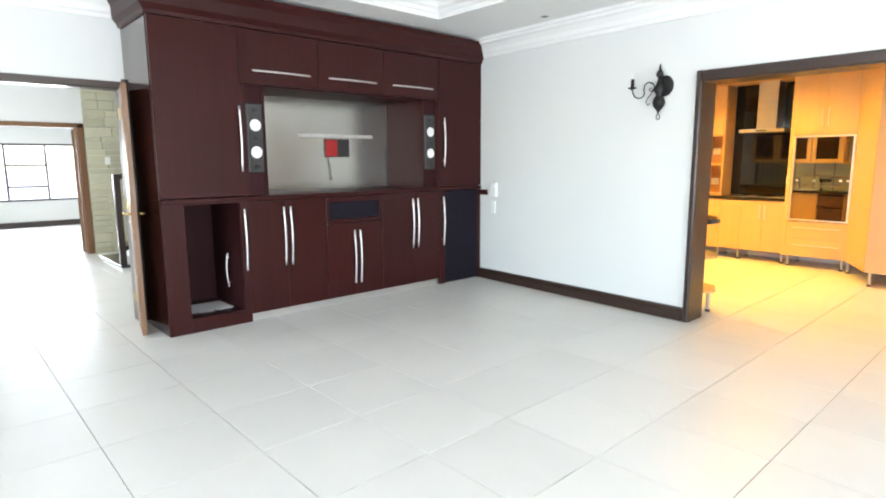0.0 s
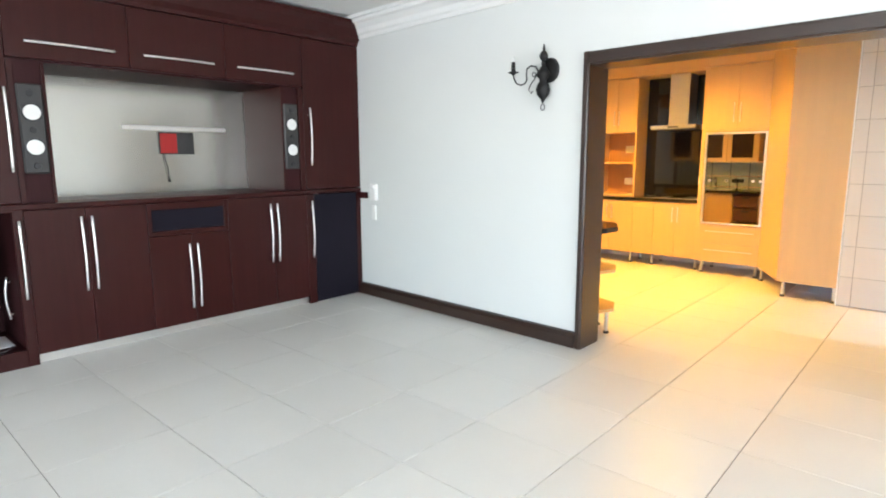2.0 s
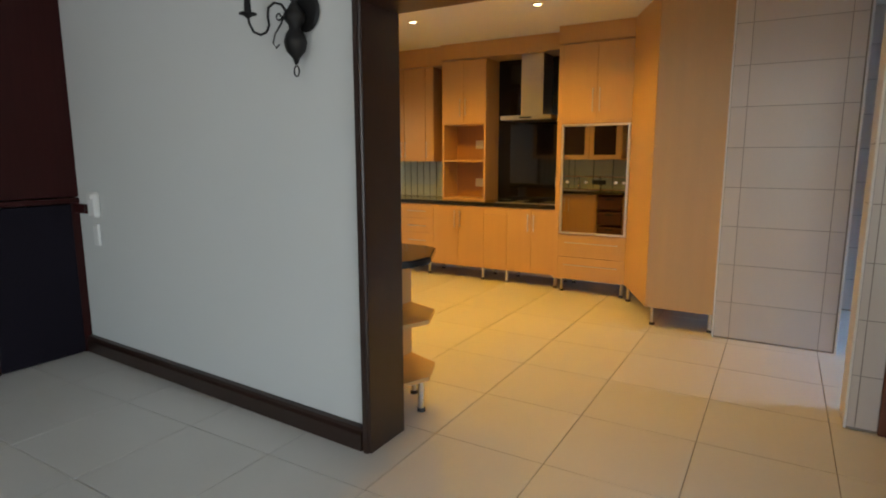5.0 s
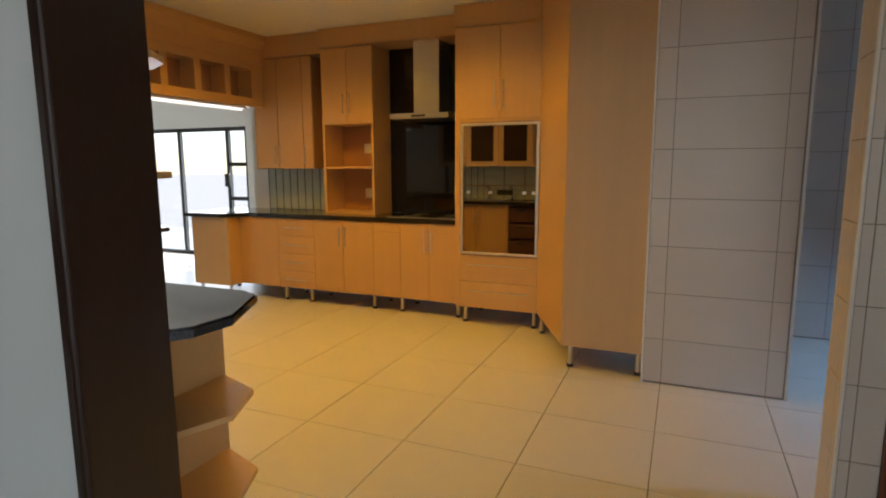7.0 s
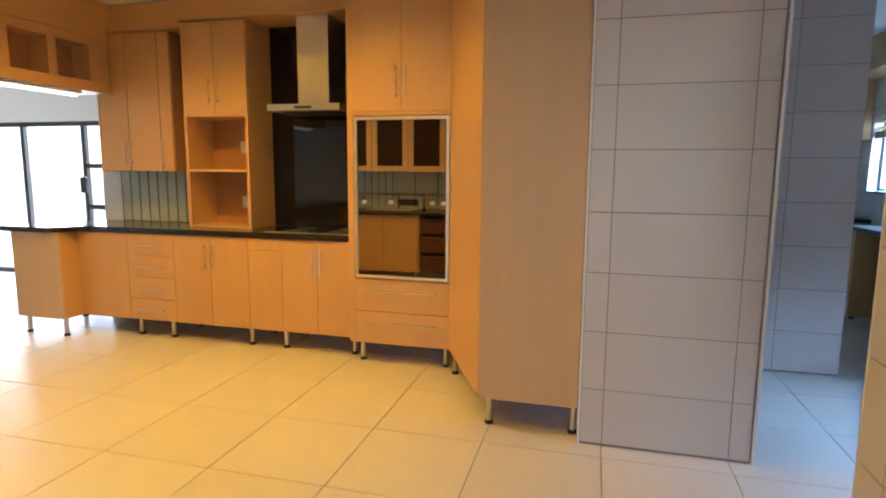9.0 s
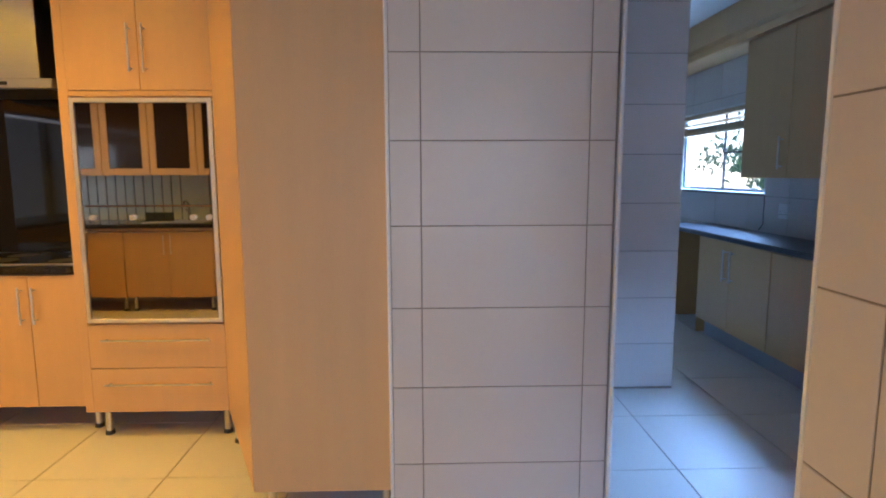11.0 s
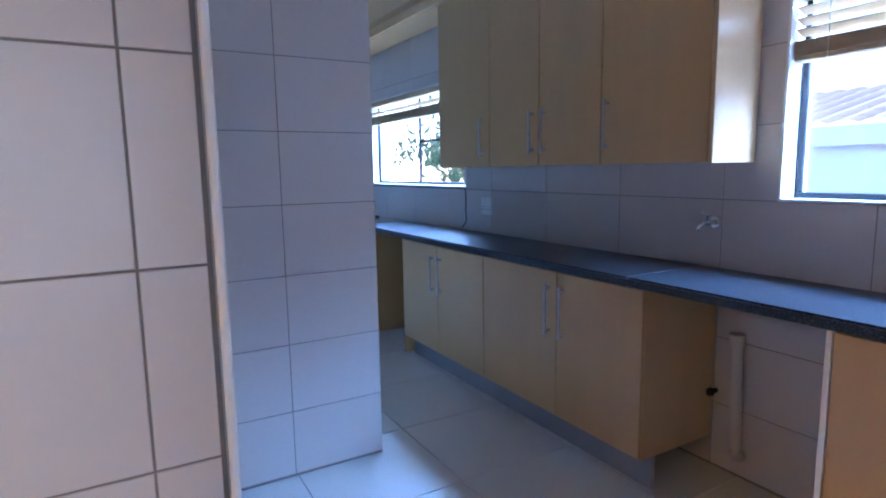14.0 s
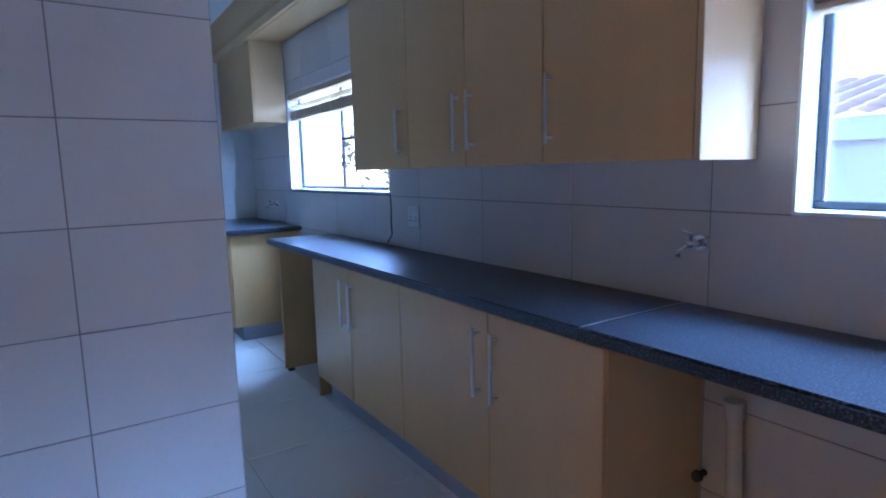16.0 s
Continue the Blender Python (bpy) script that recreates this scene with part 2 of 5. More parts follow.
def lathe(bm, prof, at, seg=20):
    """Turns (radius, height) pairs round an upright axis at a place."""
    rings = [[bm.verts.new((at[0] + r * math.cos(k * 2 * math.pi / seg), at[1] + r * math.sin(k * 2 * math.pi / seg), at[2] + z)) for k in range(seg)] for r, z in prof]
    for a, b in zip(rings, rings[1:]):
        for k in range(seg):
            bm.faces.new((a[k], a[(k + 1) % seg], b[(k + 1) % seg], b[k]))
    bm.faces.new(rings[0][::-1])
    bm.faces.new(rings[-1])
    return bm


def prism(bm, outline, z0, z1):
    """An upright slab over an outline of (x, y)."""
    lo = [bm.verts.new((x, y, z0)) for x, y in outline]
    hi = [bm.verts.new((x, y, z1)) for x, y in outline]
    bm.faces.new(lo[::-1])
    bm.faces.new(hi)
    k = len(outline)
    for i in range(k):
        bm.faces.new((lo[i], lo[(i + 1) % k], hi[(i + 1) % k], hi[i]))
    bmesh.ops.recalc_face_normals(bm, faces=bm.faces)
    return bm


def sweep(bm, prof, path):
    """A moulding: profile of (out, up) along a level path of (x, y), out to the path's left."""
    rings = []
    n = len(path)
    for i, (x, y) in enumerate(path):
        p = Vector((x, y))
        d0 = (p - Vector(path[i - 1])).normalized() if i else None
        d1 = (Vector(path[i + 1]) - p).normalized() if i < n - 1 else None
        d0, d1 = d0 or d1, d1 or d0
        n0, n1 = Vector((-d0.y, d0.x)), Vector((-d1.y, d1.x))
        nn = (n0 + n1).normalized()
        k = 1 / max(nn.dot(n0), 0.3)
        rings.append([bm.verts.new((x + nn.x * o * k, y + nn.y * o * k, z)) for o, z in prof])
    for a, b in zip(rings, rings[1:]):
        for k in range(len(prof)):
            bm.faces.new((a[k], a[(k + 1) % len(prof)], b[(k + 1) % len(prof)], b[k]))
    bm.faces.new(rings[0][::-1])
    bm.faces.new(rings[-1])
    bmesh.ops.recalc_face_normals(bm, faces=bm.faces)
    return bm


def empty(name, at, label, category, group="", kind=""):
    ob = new(name)
    ob.location = at
    tagged(ob, label, category, group, kind)
    return ob


def unparent_offset(ob):
    """Parts are built in world places: take the parent's place out."""
    for c in ob.children:
        c.location = Vector(c.location) - Vector(ob.location)


THINGS = []


def thing(name, at, label, category, group=""):
    ob = empty(name, at, label, category, group)
    THINGS.append(ob)
    return ob


def setting(name, bm, material, label="", category="", smooth=False):
    ob = link(name, bm, material, smooth=smooth)
    return tagged(ob, label, category, "", "structure")


def wall_with_holes(name, axis, p0, p1, u0, u1, z0, z1, holes, label):
    """A wall between p0 and p1 across axis, from u0 to u1 along it, with openings (u0, u1, z0, z1)."""
    bm = bmesh.new()
    us = sorted({u0, u1, *[h[0] for h in holes], *[h[1] for h in holes]})
    for a, b in zip(us, us[1:]):
        mid = (a + b) / 2
        cuts = sorted((h[2], h[3]) for h in holes if h[0] < mid < h[1])
        z = z0
        for c0, c1 in cuts + [(z1, z1)]:
            if c0 > z + 1e-4:
                box(bm, (p0, a, z) if axis == "x" else (a, p0, z), (p1, b, c0) if axis == "x" else (b, p1, c0))
            z = c1
    bmesh.ops.remove_doubles(bm, verts=bm.verts, dist=1e-5)
    return setting(name, bm, WALL, label, "wall")


# ---- structure ----
CEILZ = 2.90
KZ = 2.76
setting("ground", blk((-60, -60, -0.35), (80, 80, -0.2)), GROUND, "bare paved ground round the house", "ground")
floor = setting("floor", blk((-3.6, -3.6, -0.2), (14.6, 18.2, -0.006)), GROUT, "grouted bed under pale porcelain floor tiles", "floor")
wall_with_holes("wall_west", "x", -3.65, -3.5, -3.65, 7.42, 0, 3.1, [(-0.2, 3.8, 0.3, 2.5)], "white painted lounge wall with a wide window opening")
wall_with_holes("wall_south", "y", -3.65, -3.5, -3.5, 6.22, 0, 3.1, [(-1.0, 4.0, 0.3, 2.5)], "white painted lounge wall with a wide window opening")
wall_with_holes("wall_north", "y", 7.42, 7.57, -3.65, 6.22, 0, 3.1, [(1.15, 2.27, 0, 2.13)], "white painted lounge wall with a double door opening")
bm = bmesh.new()
prism(bm, [(5.945, 3.95), (6.165, 3.95), (6.165, 7.42), (6.11, 7.42)], 0, 3.1)
box(bm, (5.945, -3.5, 0), (6.165, 1.405, 3.1))
box(bm, (5.945, 1.405, 2.2), (6.165, 3.95, 3.1))
setting("wall_east", bm, WALL, "white painted wall with a timber-framed opening to the kitchen", "wall")
# lounge ceiling with a raised tray
bm = bmesh.new()
box(bm, (-3.5, -3.5, CEILZ), (-1.6, 7.42, 3.1))
box(bm, (4.95, -3.5, CEILZ), (6.1, 7.42, 3.1))
box(bm, (-1.6, -3.5, CEILZ), (4.95, -1.4, 3.1))
box(bm, (-1.6, 6.2, CEILZ), (4.95, 7.42, 3.1))
setting("ceiling_lounge", bm, CEIL, "white painted ceiling with a raised tray", "ceiling")
setting("ceiling_tray", blk((-1.6, -1.4, 3.08), (4.95, 6.2, 3.15)), CEIL, "white raised tray of the ceiling", "ceiling")
trim = [(0, 0.0), (0.02, 0.0), (0.03, 0.03), (0.07, 0.05), (0.09, 0.09), (0.12, 0.1), (0.12, 0.13), (0, 0.13)]
bm = sweep(bmesh.new(), [(o, CEILZ + 0.18 - 0.13 + u) for o, u in trim], [(-1.6, -1.4), (4.95, -1.4), (4.95, 6.2), (-1.6, 6.2), (-1.6, -1.4)])
setting("cornice_tray", bm, CORN, "white moulded cornice round the ceiling tray", "cornice")
cove = [(0, 0.0), (0.018, 0.0), (0.022, 0.03), (0.04, 0.045), (0.055, 0.085), (0.1, 0.125), (0.135, 0.14), (0.14, 0.165), (0.165, 0.17), (0.165, 0.2), (0, 0.2)]
bm = sweep(bmesh.new(), [(o, CEILZ - 0.2 + u) for o, u in cove], [(5.945, -3.5), (5.945, 3.95), (6.11, 7.42), (-3.5, 7.42), (-3.5, -3.5)])
setting("cornice", bm, CORN, "white moulded plaster cornice", "cornice")
# baseboards of the lounge
base = [(0, 0.0), (0.042, 0.0), (0.042, 0.085), (0.03, 0.1), (0.026, 0.118), (0, 0.124)]
setting("baseboard", sweep(bmesh.new(), base, [(5.945, 3.95), (6.075, 6.68)]), DARKWOODH, "dark stained timber baseboard", "baseboard")
setting("baseboard", sweep(bmesh.new(), base, [(1.05, 7.42), (-3.5, 7.42), (-3.5, -3.5), (5.945, -3.5), (5.945, 1.405)]), DARKWOODH, "dark stained timber baseboard", "baseboard")


def opening_trim():
    t = empty("door_frame", (6.12, 2.65, 0), "dark stained timber frame round the wide kitchen opening", "door frame", kind="structure")
    for y0, y1 in ((3.895, 3.948), (1.407, 1.46)):
        post = blk((5.90, y0, 0), (6.215, y1, 2.229))
        bmesh.ops.bevel(post, geom=[e for e in post.edges if abs(e.verts[0].co.z - e.verts[1].co.z) > 1], offset=0.014, segments=3, affect="EDGES")
        part("jamb", post, DARKWOOD, t)
    bm = blk((5.901, 1.46, 2.135), (6.214, 3.895, 2.229))
    bmesh.ops.bevel(bm, geom=[e for e in bm.edges if abs(e.verts[0].co.y - e.verts[1].co.y) > 1], offset=0.014, segments=3, affect="EDGES")
    part("head", bm, DARKWOODH, t)
    unparent_offset(t)


opening_trim()


def hall_door():
    t = empty("door_frame", (1.71, 7.5, 0), "dark timber frame of the hall door opening", "door frame", kind="structure")
    for x0, x1 in ((1.05, 1.15), (2.27, 2.30)):
        part("architrave", blk((x0, 7.395, 0), (x1, 7.42, 2.2), 0.004), DARKWOOD, t)
    for x0, x1 in ((1.15, 1.17), (2.25, 2.27)):
        part("jamb", blk((x0, 7.42, 0), (x1, 7.57, 2.13), 0.002), DARKWOOD, t)
    part("head", blk((1.05, 7.395, 2.115), (2.30, 7.418, 2.175), 0.004), DARKWOOD, t)
    part("head_lining", blk((1.17, 7.42, 2.11), (2.25, 7.57, 2.128)), DARKWOOD, t)
    unparent_offset(t)

    def leaf(hinge, ang, flip, label):
        d = empty("door", hinge, label, "door", "leaves of the hall door", "structure")
        s = -1 if flip else 1
        part("panel", blk((0, -0.02, 0.012), (s * 0.555, 0.02, 2.105), 0.003), DOORWOOD, d)
        for z0, z1 in ((0.2, 0.95), (1.12, 1.95)):
            for yy in (-0.021, 0.021):
                part("raised_field", blk((s * 0.1, yy - 0.004, z0), (s * 0.455, yy + 0.004, z1), 0.004), DOORWOOD, d)
        for yy in (-1, 1):
            part("handle_plate", blk((s * 0.48, yy * 0.02, 0.93), (s * 0.525, yy * 0.026, 1.17), 0.003), BRASS, d, "brass handle plate")
            bm = bmesh.new()
            tube(bm, [(s * 0.5, yy * 0.026, 1.05), (s * 0.5, yy * 0.07, 1.05), (s * 0.485, yy * 0.078, 1.05), (s * 0.39, yy * 0.078, 1.05)], 0.009)
            part("lever", bm, BRASS, d, "brass lever handle", smooth=True)
        for z in (0.25, 1.1, 1.9):
            part("hinge", cyl(bmesh.new(), (s * 0.0, -0.025, z - 0.05), (s * 0.0, -0.025, z + 0.05), 0.008), BRASS, d)
        d.rotation_euler = (0, 0, radians(ang))

    leaf((2.262, 7.41, 0), 180 + 78.6, False, "brown timber door leaf standing open beside the wall unit")
    leaf((1.158, 7.38, 0), 180 + 4, False, "brown timber door leaf standing open against the room")


hall_door()

# hall beyond the double door
wall_with_holes("wall_hall_west", "x", -0.65, -0.5, 7.57, 18.1, 0, 3.1, [], "white painted hall wall")
wall_with_holes("wall_hall_east", "x", 6.22, 6.37, 7.42, 18.1, 0, 3.1, [], "white painted hall wall")
wall_with_holes("wall_hall_north", "y", 12.4, 12.55, -0.5, 6.22, 0, 3.1, [(1.5, 2.8, 0, 2.02)], "white painted hall wall with an opening to a bright room")
wall_with_holes("wall_far", "y", 17.8, 17.95, -0.5, 6.22, 0, 3.1, [(1.1, 3.9, 0.6, 1.91)], "white painted wall of the far room with a window")
setting("ceiling_hall", blk((-0.65, 7.57, 2.9), (6.37, 18.1, 3.1)), CEIL, "white painted hall ceiling", "ceiling")
setting("baseboard", blk((-0.5, 17.775, 0), (6.2, 17.797, 0.13), 0.004), DARKWOOD, "dark timber baseboard", "baseboard")


def far_window(name, x0, x1, z0, z1, y, cols, rails, t=0.045, axis="y", label="dark-framed window"):
    """A metal-framed window. cols: uprights along it; rails: (from, to, z) bars."""
    w = empty(name, ((x0 + x1) / 2, y, z0) if axis == "y" else (y, (x0 + x1) / 2, z0), label, "window", kind="structure")

    def bar(a, b, c, d, nm):
        if axis == "y":
            part(nm, blk((a, y - t / 2, c), (b, y + t / 2, d), 0.003), FRAME, w)
        else:
            part(nm, blk((y - t / 2, a, c), (y + t / 2, b, d), 0.003), FRAME, w)

    bar(x0, x1, z0, z0 + t, "sill_rail")
    bar(x0, x1, z1 - t, z1, "head_rail")
    for c in (x0 + t / 2, x1 - t / 2):
        bar(c - t / 2, c + t / 2, z0 + t, z1 - t, "stile")
    for c in cols:
        bar(c - t / 2, c + t / 2, z0 + t, z1 - t, "mullion")
    for a, b, z in rails:
        bar(a, b, z - t / 2, z + t / 2, "transom")
    g = blk((x0 + 0.01, y - 0.003, z0 + 0.01), (x1 - 0.01, y + 0.003, z1 - 0.01)) if axis == "y" else blk((y - 0.003, x0 + 0.01, z0 + 0.01), (y + 0.003, x1 - 0.01, z1 - 0.01))
    p = part("pane", g, GLASS, w, "clear glass pane")
    p.visible_shadow = False
    unparent_offset(w)
    return w


far_window("window_1", 1.1, 3.9, 0.6, 1.91, 17.86, [1.55, 2.34, 3.11], [(2.34, 3.11, 1.42), (2.34, 3.11, 0.93)], 0.05, label="dark-framed window of the bright far room")


def far_opening():
    t = empty("door_frame", (2.1, 12.4, 0), "dark timber frame of the far hall opening", "door frame", kind="structure")
    for x0, x1 in ((1.4, 1.5), (2.8, 2.89)):
        part("architrave", blk((x0, 12.37, 0), (x1, 12.4, 2.09), 0.004), DOORWOOD, t)
    for x0, x1 in ((1.5, 1.52), (2.78, 2.8)):
        part("jamb", blk((x0, 12.4, 0), (x1, 12.55, 2.02), 0.002), DOORWOOD, t)
    part("head", blk((1.4, 12.37, 2.02), (2.89, 12.4, 2.09), 0.004), DOORWOOD, t)
    unparent_offset(t)
    d = empty("door", (2.79, 12.56, 0), "brown timber door standing open in the far hall opening", "door", kind="structure")
    part("panel", blk((0, 0, 0.012), (0.6, 0.04, 2.0), 0.003), DOORWOOD, d)
    part("lever", cyl(bmesh.new(), (0.53, -0.01, 1.05), (0.42, -0.04, 1.05), 0.01), BRASS, d, "brass lever handle")
    d.rotation_euler = (0, 0, radians(80))


far_opening()


def stair():
    s = thing("staircase", (3.4, 10.6, 0), "stair with dark stone treads and a dark timber rail", "staircase")
    for i in range(6):
        x0 = 2.66 + i * 0.27
        part("riser", blk((x0 + 0.03, 10.2, 0.0), (x0 + 0.3, 11.35, 0.06 + i * 0.17)), WALL, s)
        part("tread", blk((x0, 10.17, 0.06 + i * 0.17), (x0 + 0.31, 11.4, 0.1 + i * 0.17), 0.006), GRANITE, s, "black polished stone tread")
    part("newel_post", blk((2.68, 10.24, 0.1), (2.76, 10.32, 1.32), 0.006), DARKWOOD, s)
    for a, b in ((1.24, 1.30), (0.28, 0.33)):
        bm = blk((0, -0.025, -0.03), (1.5, 0.025, 0.03), 0.006)
        bm.transform(Matrix.Translation((2.75, 10.28, (a + b) / 2)) @ Matrix.Rotation(-math.atan2(0.17, 0.27), 4, "Y"))
        part("handrail", bm, DARKWOOD, s)
    for i in range(5):
        x = 3.0 + i * 0.27
        part("baluster", cyl(bmesh.new(), (x, 10.28, 0.4 + (x - 2.75) * 0.63 - 0.08), (x, 10.28, 1.2 + (x - 2.75) * 0.63 + 0.05), 0.012), DARKWOOD, s)
    unparent_offset(s)
    s.location.x += 0.09


stair()


def stone_cladding():
    t = empty("stone_cladding", (3.9, 12.36, 0), "pale greenish stone cladding on the stair wall", "wall cladding", kind="structure")
    rnd = random.Random(4)
    z = 0.0
    while z < 2.85:
        hgt = rnd.choice((0.09, 0.12, 0.15))
        x = 2.9
        while x < 4.3:
            wd = rnd.uniform(0.18, 0.42)
            part("stone", blk((x, 12.36 - rnd.uniform(0, 0.015), z), (min(x + wd, 4.3) - 0.006, 12.395, min(z + hgt, 2.88) - 0.006), 0.004), SLATE, t)
            x += wd
        z += hgt
    unparent_offset(t)
    s = thing("light_switch", (3.18, 12.34, 1.5), "white light switch on the stone-clad wall", "light switch")
    part("plate", blk((3.14, 12.325, 1.44), (3.22, 12.342, 1.56), 0.004), WHITE, s)
    part("rocker", blk((3.165, 12.318, 1.475), (3.195, 12.327, 1.525), 0.003), WHITE, s)
    unparent_offset(s)


stone_cladding()
# ---- lounge wall unit ----
def bow_handle(parent, p, q, out=(0, -1, 0), r=0.009):
    """A flat bowed bar handle between two places, standing off along out."""
    p, q, out = Vector(p), Vector(q), Vector(out)
    bm = bmesh.new()
    pts = [p + (q - p) * (i / 10) + out * (0.02 + 0.018 * math.sin(math.pi * i / 10)) for i in range(11)]
    tube(bm, pts, r, 8)
    for k in (0.12, 0.88):
        c = p + (q - p) * k
        cyl(bm, c, c + out * 0.028, 0.005, seg=8)
    return part("handle", bm, SATIN, parent, "bowed satin metal handle", smooth=True)


def wall_unit():
    Y, B = 6.68, 7.415
    u = thing("wall_unit", (4.19, 7.05, 0), "large dark red mahogany media wall unit with silver handles", "wall unit")
    T = 0.03
    # left column: open recess below, tall door above
    bm = bmesh.new()
    box(bm, (2.30, Y, 0), (2.485, Y + 0.035, 1.16), 0.002)
    box(bm, (2.965, Y, 0), (3.03, Y + 0.035, 1.16), 0.002)
    box(bm, (2.485, Y, 0), (2.965, Y + 0.035, 0.125), 0.002)
    box(bm, (2.485, Y, 1.112), (2.965, Y + 0.035, 1.16), 0.002)
    part("recess_frame", bm, MAHOG, u)
    bm = bmesh.new()
    box(bm, (2.30, Y + 0.037, 0), (2.33, B, 2.64))
    part("side_panel", bm, MAHOGSIDE, u, "polished mahogany side panel")
    for p, q in (((2.46, Y + 0.037, 0.1), (2.482, B - 0.04, 1.13)), ((2.968, Y + 0.037, 0.0), (2.99, B - 0.04, 1.13)), ((2.482, Y + 0.037, 0.1), (2.968, B - 0.04, 0.122)), ((2.482, Y + 0.037, 1.115), (2.968, B - 0.04, 1.13)), ((2.46, B - 0.038, 0.1), (2.99, B - 0.02, 1.13))):
        part("recess_board", blk(p, q), MAHOGIN, u)
    d = part("door", blk((2.305, Y - 0.004, 1.175), (3.027, Y + 0.033, 2.625), 0.002), MAHOG, u)
    bow_handle(d, (3.0, Y - 0.004, 1.39), (3.0, Y - 0.004, 1.96))
    bow_handle(u, (2.996, Y, 0.495), (2.996, Y, 1.056))
    bow_handle(u, (2.966, Y + 0.3, 0.3), (2.966, Y + 0.3, 0.62), (-1, 0, 0))
    # lower cabinets of the middle
    part("plinth", blk((3.03, Y + 0.05, 0), (5.38, Y + 0.07, 0.068)), ALUKICK, u, "silver plinth strip")
    part("carcass", blk((3.03, Y + 0.036, 0.07), (5.38, B - 0.002, 1.125)), MAHOGIN, u)
    for x0, x1, z1, hx in ((3.032, 3.414, 1.12, 3.38), (3.417, 3.848, 1.12, 3.45), (3.852, 4.2, 0.845, 4.168), (4.203, 4.54, 0.845, 4.238), (4.544, 4.998, 1.12, 4.96), (5.002, 5.378, 1.12, 5.033)):
        d = part("door", blk((x0, Y, 0.075), (x1, Y + 0.034, z1), 0.002), MAHOG, u)
        top = 1.056 if z1 > 1 else 0.765
        bow_handle(d, (hx, Y, top - 0.56), (hx, Y, top))
    bm = bmesh.new()
    box(bm, (3.852, Y, 0.85), (3.885, Y + 0.034, 1.12), 0.002)
    box(bm, (4.505, Y, 0.85), (4.54, Y + 0.034, 1.12), 0.002)
    box(bm, (3.885, Y, 0.85), (4.505, Y + 0.034, 0.885), 0.002)
    box(bm, (3.885, Y, 1.065), (4.505, Y + 0.034, 1.12), 0.002)
    part("slot_frame", bm, MAHOG, u)
    part("speaker_panel", blk((3.888, Y + 0.014, 0.888), (4.502, Y + 0.0345, 1.062)), CLOTH, u, "dark centre speaker cloth")
    part("ledge", blk((2.30, Y - 0.012, 1.127), (6.08, Y + 0.15, 1.165), 0.005), MAHOG, u)
    part("shelf", blk((3.03, Y + 0.152, 1.127), (5.38, B - 0.002, 1.168)), MAHOG, u)
    # right column: cloth panel below, tall door above
    bm = bmesh.new()
    box(bm, (5.382, Y, 0), (5.468, Y + 0.035, 1.124), 0.002)
    box(bm, (6.02, Y, 0), (6.08, Y + 0.035, 1.124), 0.002)
    part("column_frame", bm, MAHOG, u)
    part("speaker_panel", blk((5.47, Y - 0.004, 0.008), (6.018, Y + 0.03, 1.12), 0.006), CLOTH, u, "tall dark subwoofer cloth panel")
    bow_handle(u, (5.432, Y, 0.48), (5.432, Y, 1.056))
    d = part("door", blk((5.383, Y - 0.004, 1.175), (6.078, Y + 0.033, 2.625), 0.002), MAHOG, u)
    bow_handle(d, (5.444, Y - 0.004, 1.41), (5.444, Y - 0.004, 1.97))
    part("side_panel", blk((6.05, Y + 0.037, 0), (6.08, B, 2.64)), MAHOG, u)
    # flaps over the niche
    for x0, x1, h0, h1 in ((3.032, 3.818, 3.145, 3.716), (3.822, 4.598, 3.921, 4.49), (4.602, 5.378, 4.704, 5.274)):
        d = part("flap", blk((x0, Y - 0.002, 2.165), (x1, Y + 0.033, 2.625), 0.002), MAHOG, u)
        bow_handle(d, (h0, Y - 0.002, 2.275), (h1, Y - 0.002, 2.275))
    part("top_box", blk((3.03, Y + 0.036, 2.15), (5.38, B - 0.002, 2.62)), MAHOGIN, u)
    # niche
    bm = bmesh.new()
    box(bm, (3.03, Y + 0.004, 1.168), (3.065, Y + 0.035, 2.15), 0.001)
    box(bm, (3.232, Y + 0.004, 1.168), (3.25, B - 0.05, 2.148), 0.001)
    part("niche_side", bm, MAHOG, u)
    bm = bmesh.new()
    box(bm, (5.33, Y + 0.004, 1.168), (5.38, Y + 0.035, 2.15), 0.001)
    box(bm, (5.135, Y + 0.004, 1.168), (5.15, B - 0.05, 2.148), 0.001)
    part("niche_side", bm, MAHOG, u)
    part("back_sheet", blk((3.25, B - 0.048, 1.17), (5.135, B - 0.04, 2.148)), SHEET, u, "brushed silver backing sheet with dull reflections")
    for x in (3.148, 5.24):
        part("filler", blk((x - 0.083, Y + 0.02, 1.17), (x + 0.083, Y + 0.034, 2.148)), MAHOGIN, u)
    # crown
    prof = [(0.0, 2.63), (0.02, 2.63), (0.025, 2.66), (0.06, 2.70), (0.075, 2.79), (0.11, 2.83), (0.11, 2.868), (0.0, 2.868)]
    part("crown", sweep(bmesh.new(), prof, [(6.07, Y), (2.30, Y), (2.30, B)]), MAHOG, u)
    part("top_board", blk((2.302, Y + 0.002, 2.63), (6.08, B, 2.66)), MAHOG, u)
    unparent_offset(u)
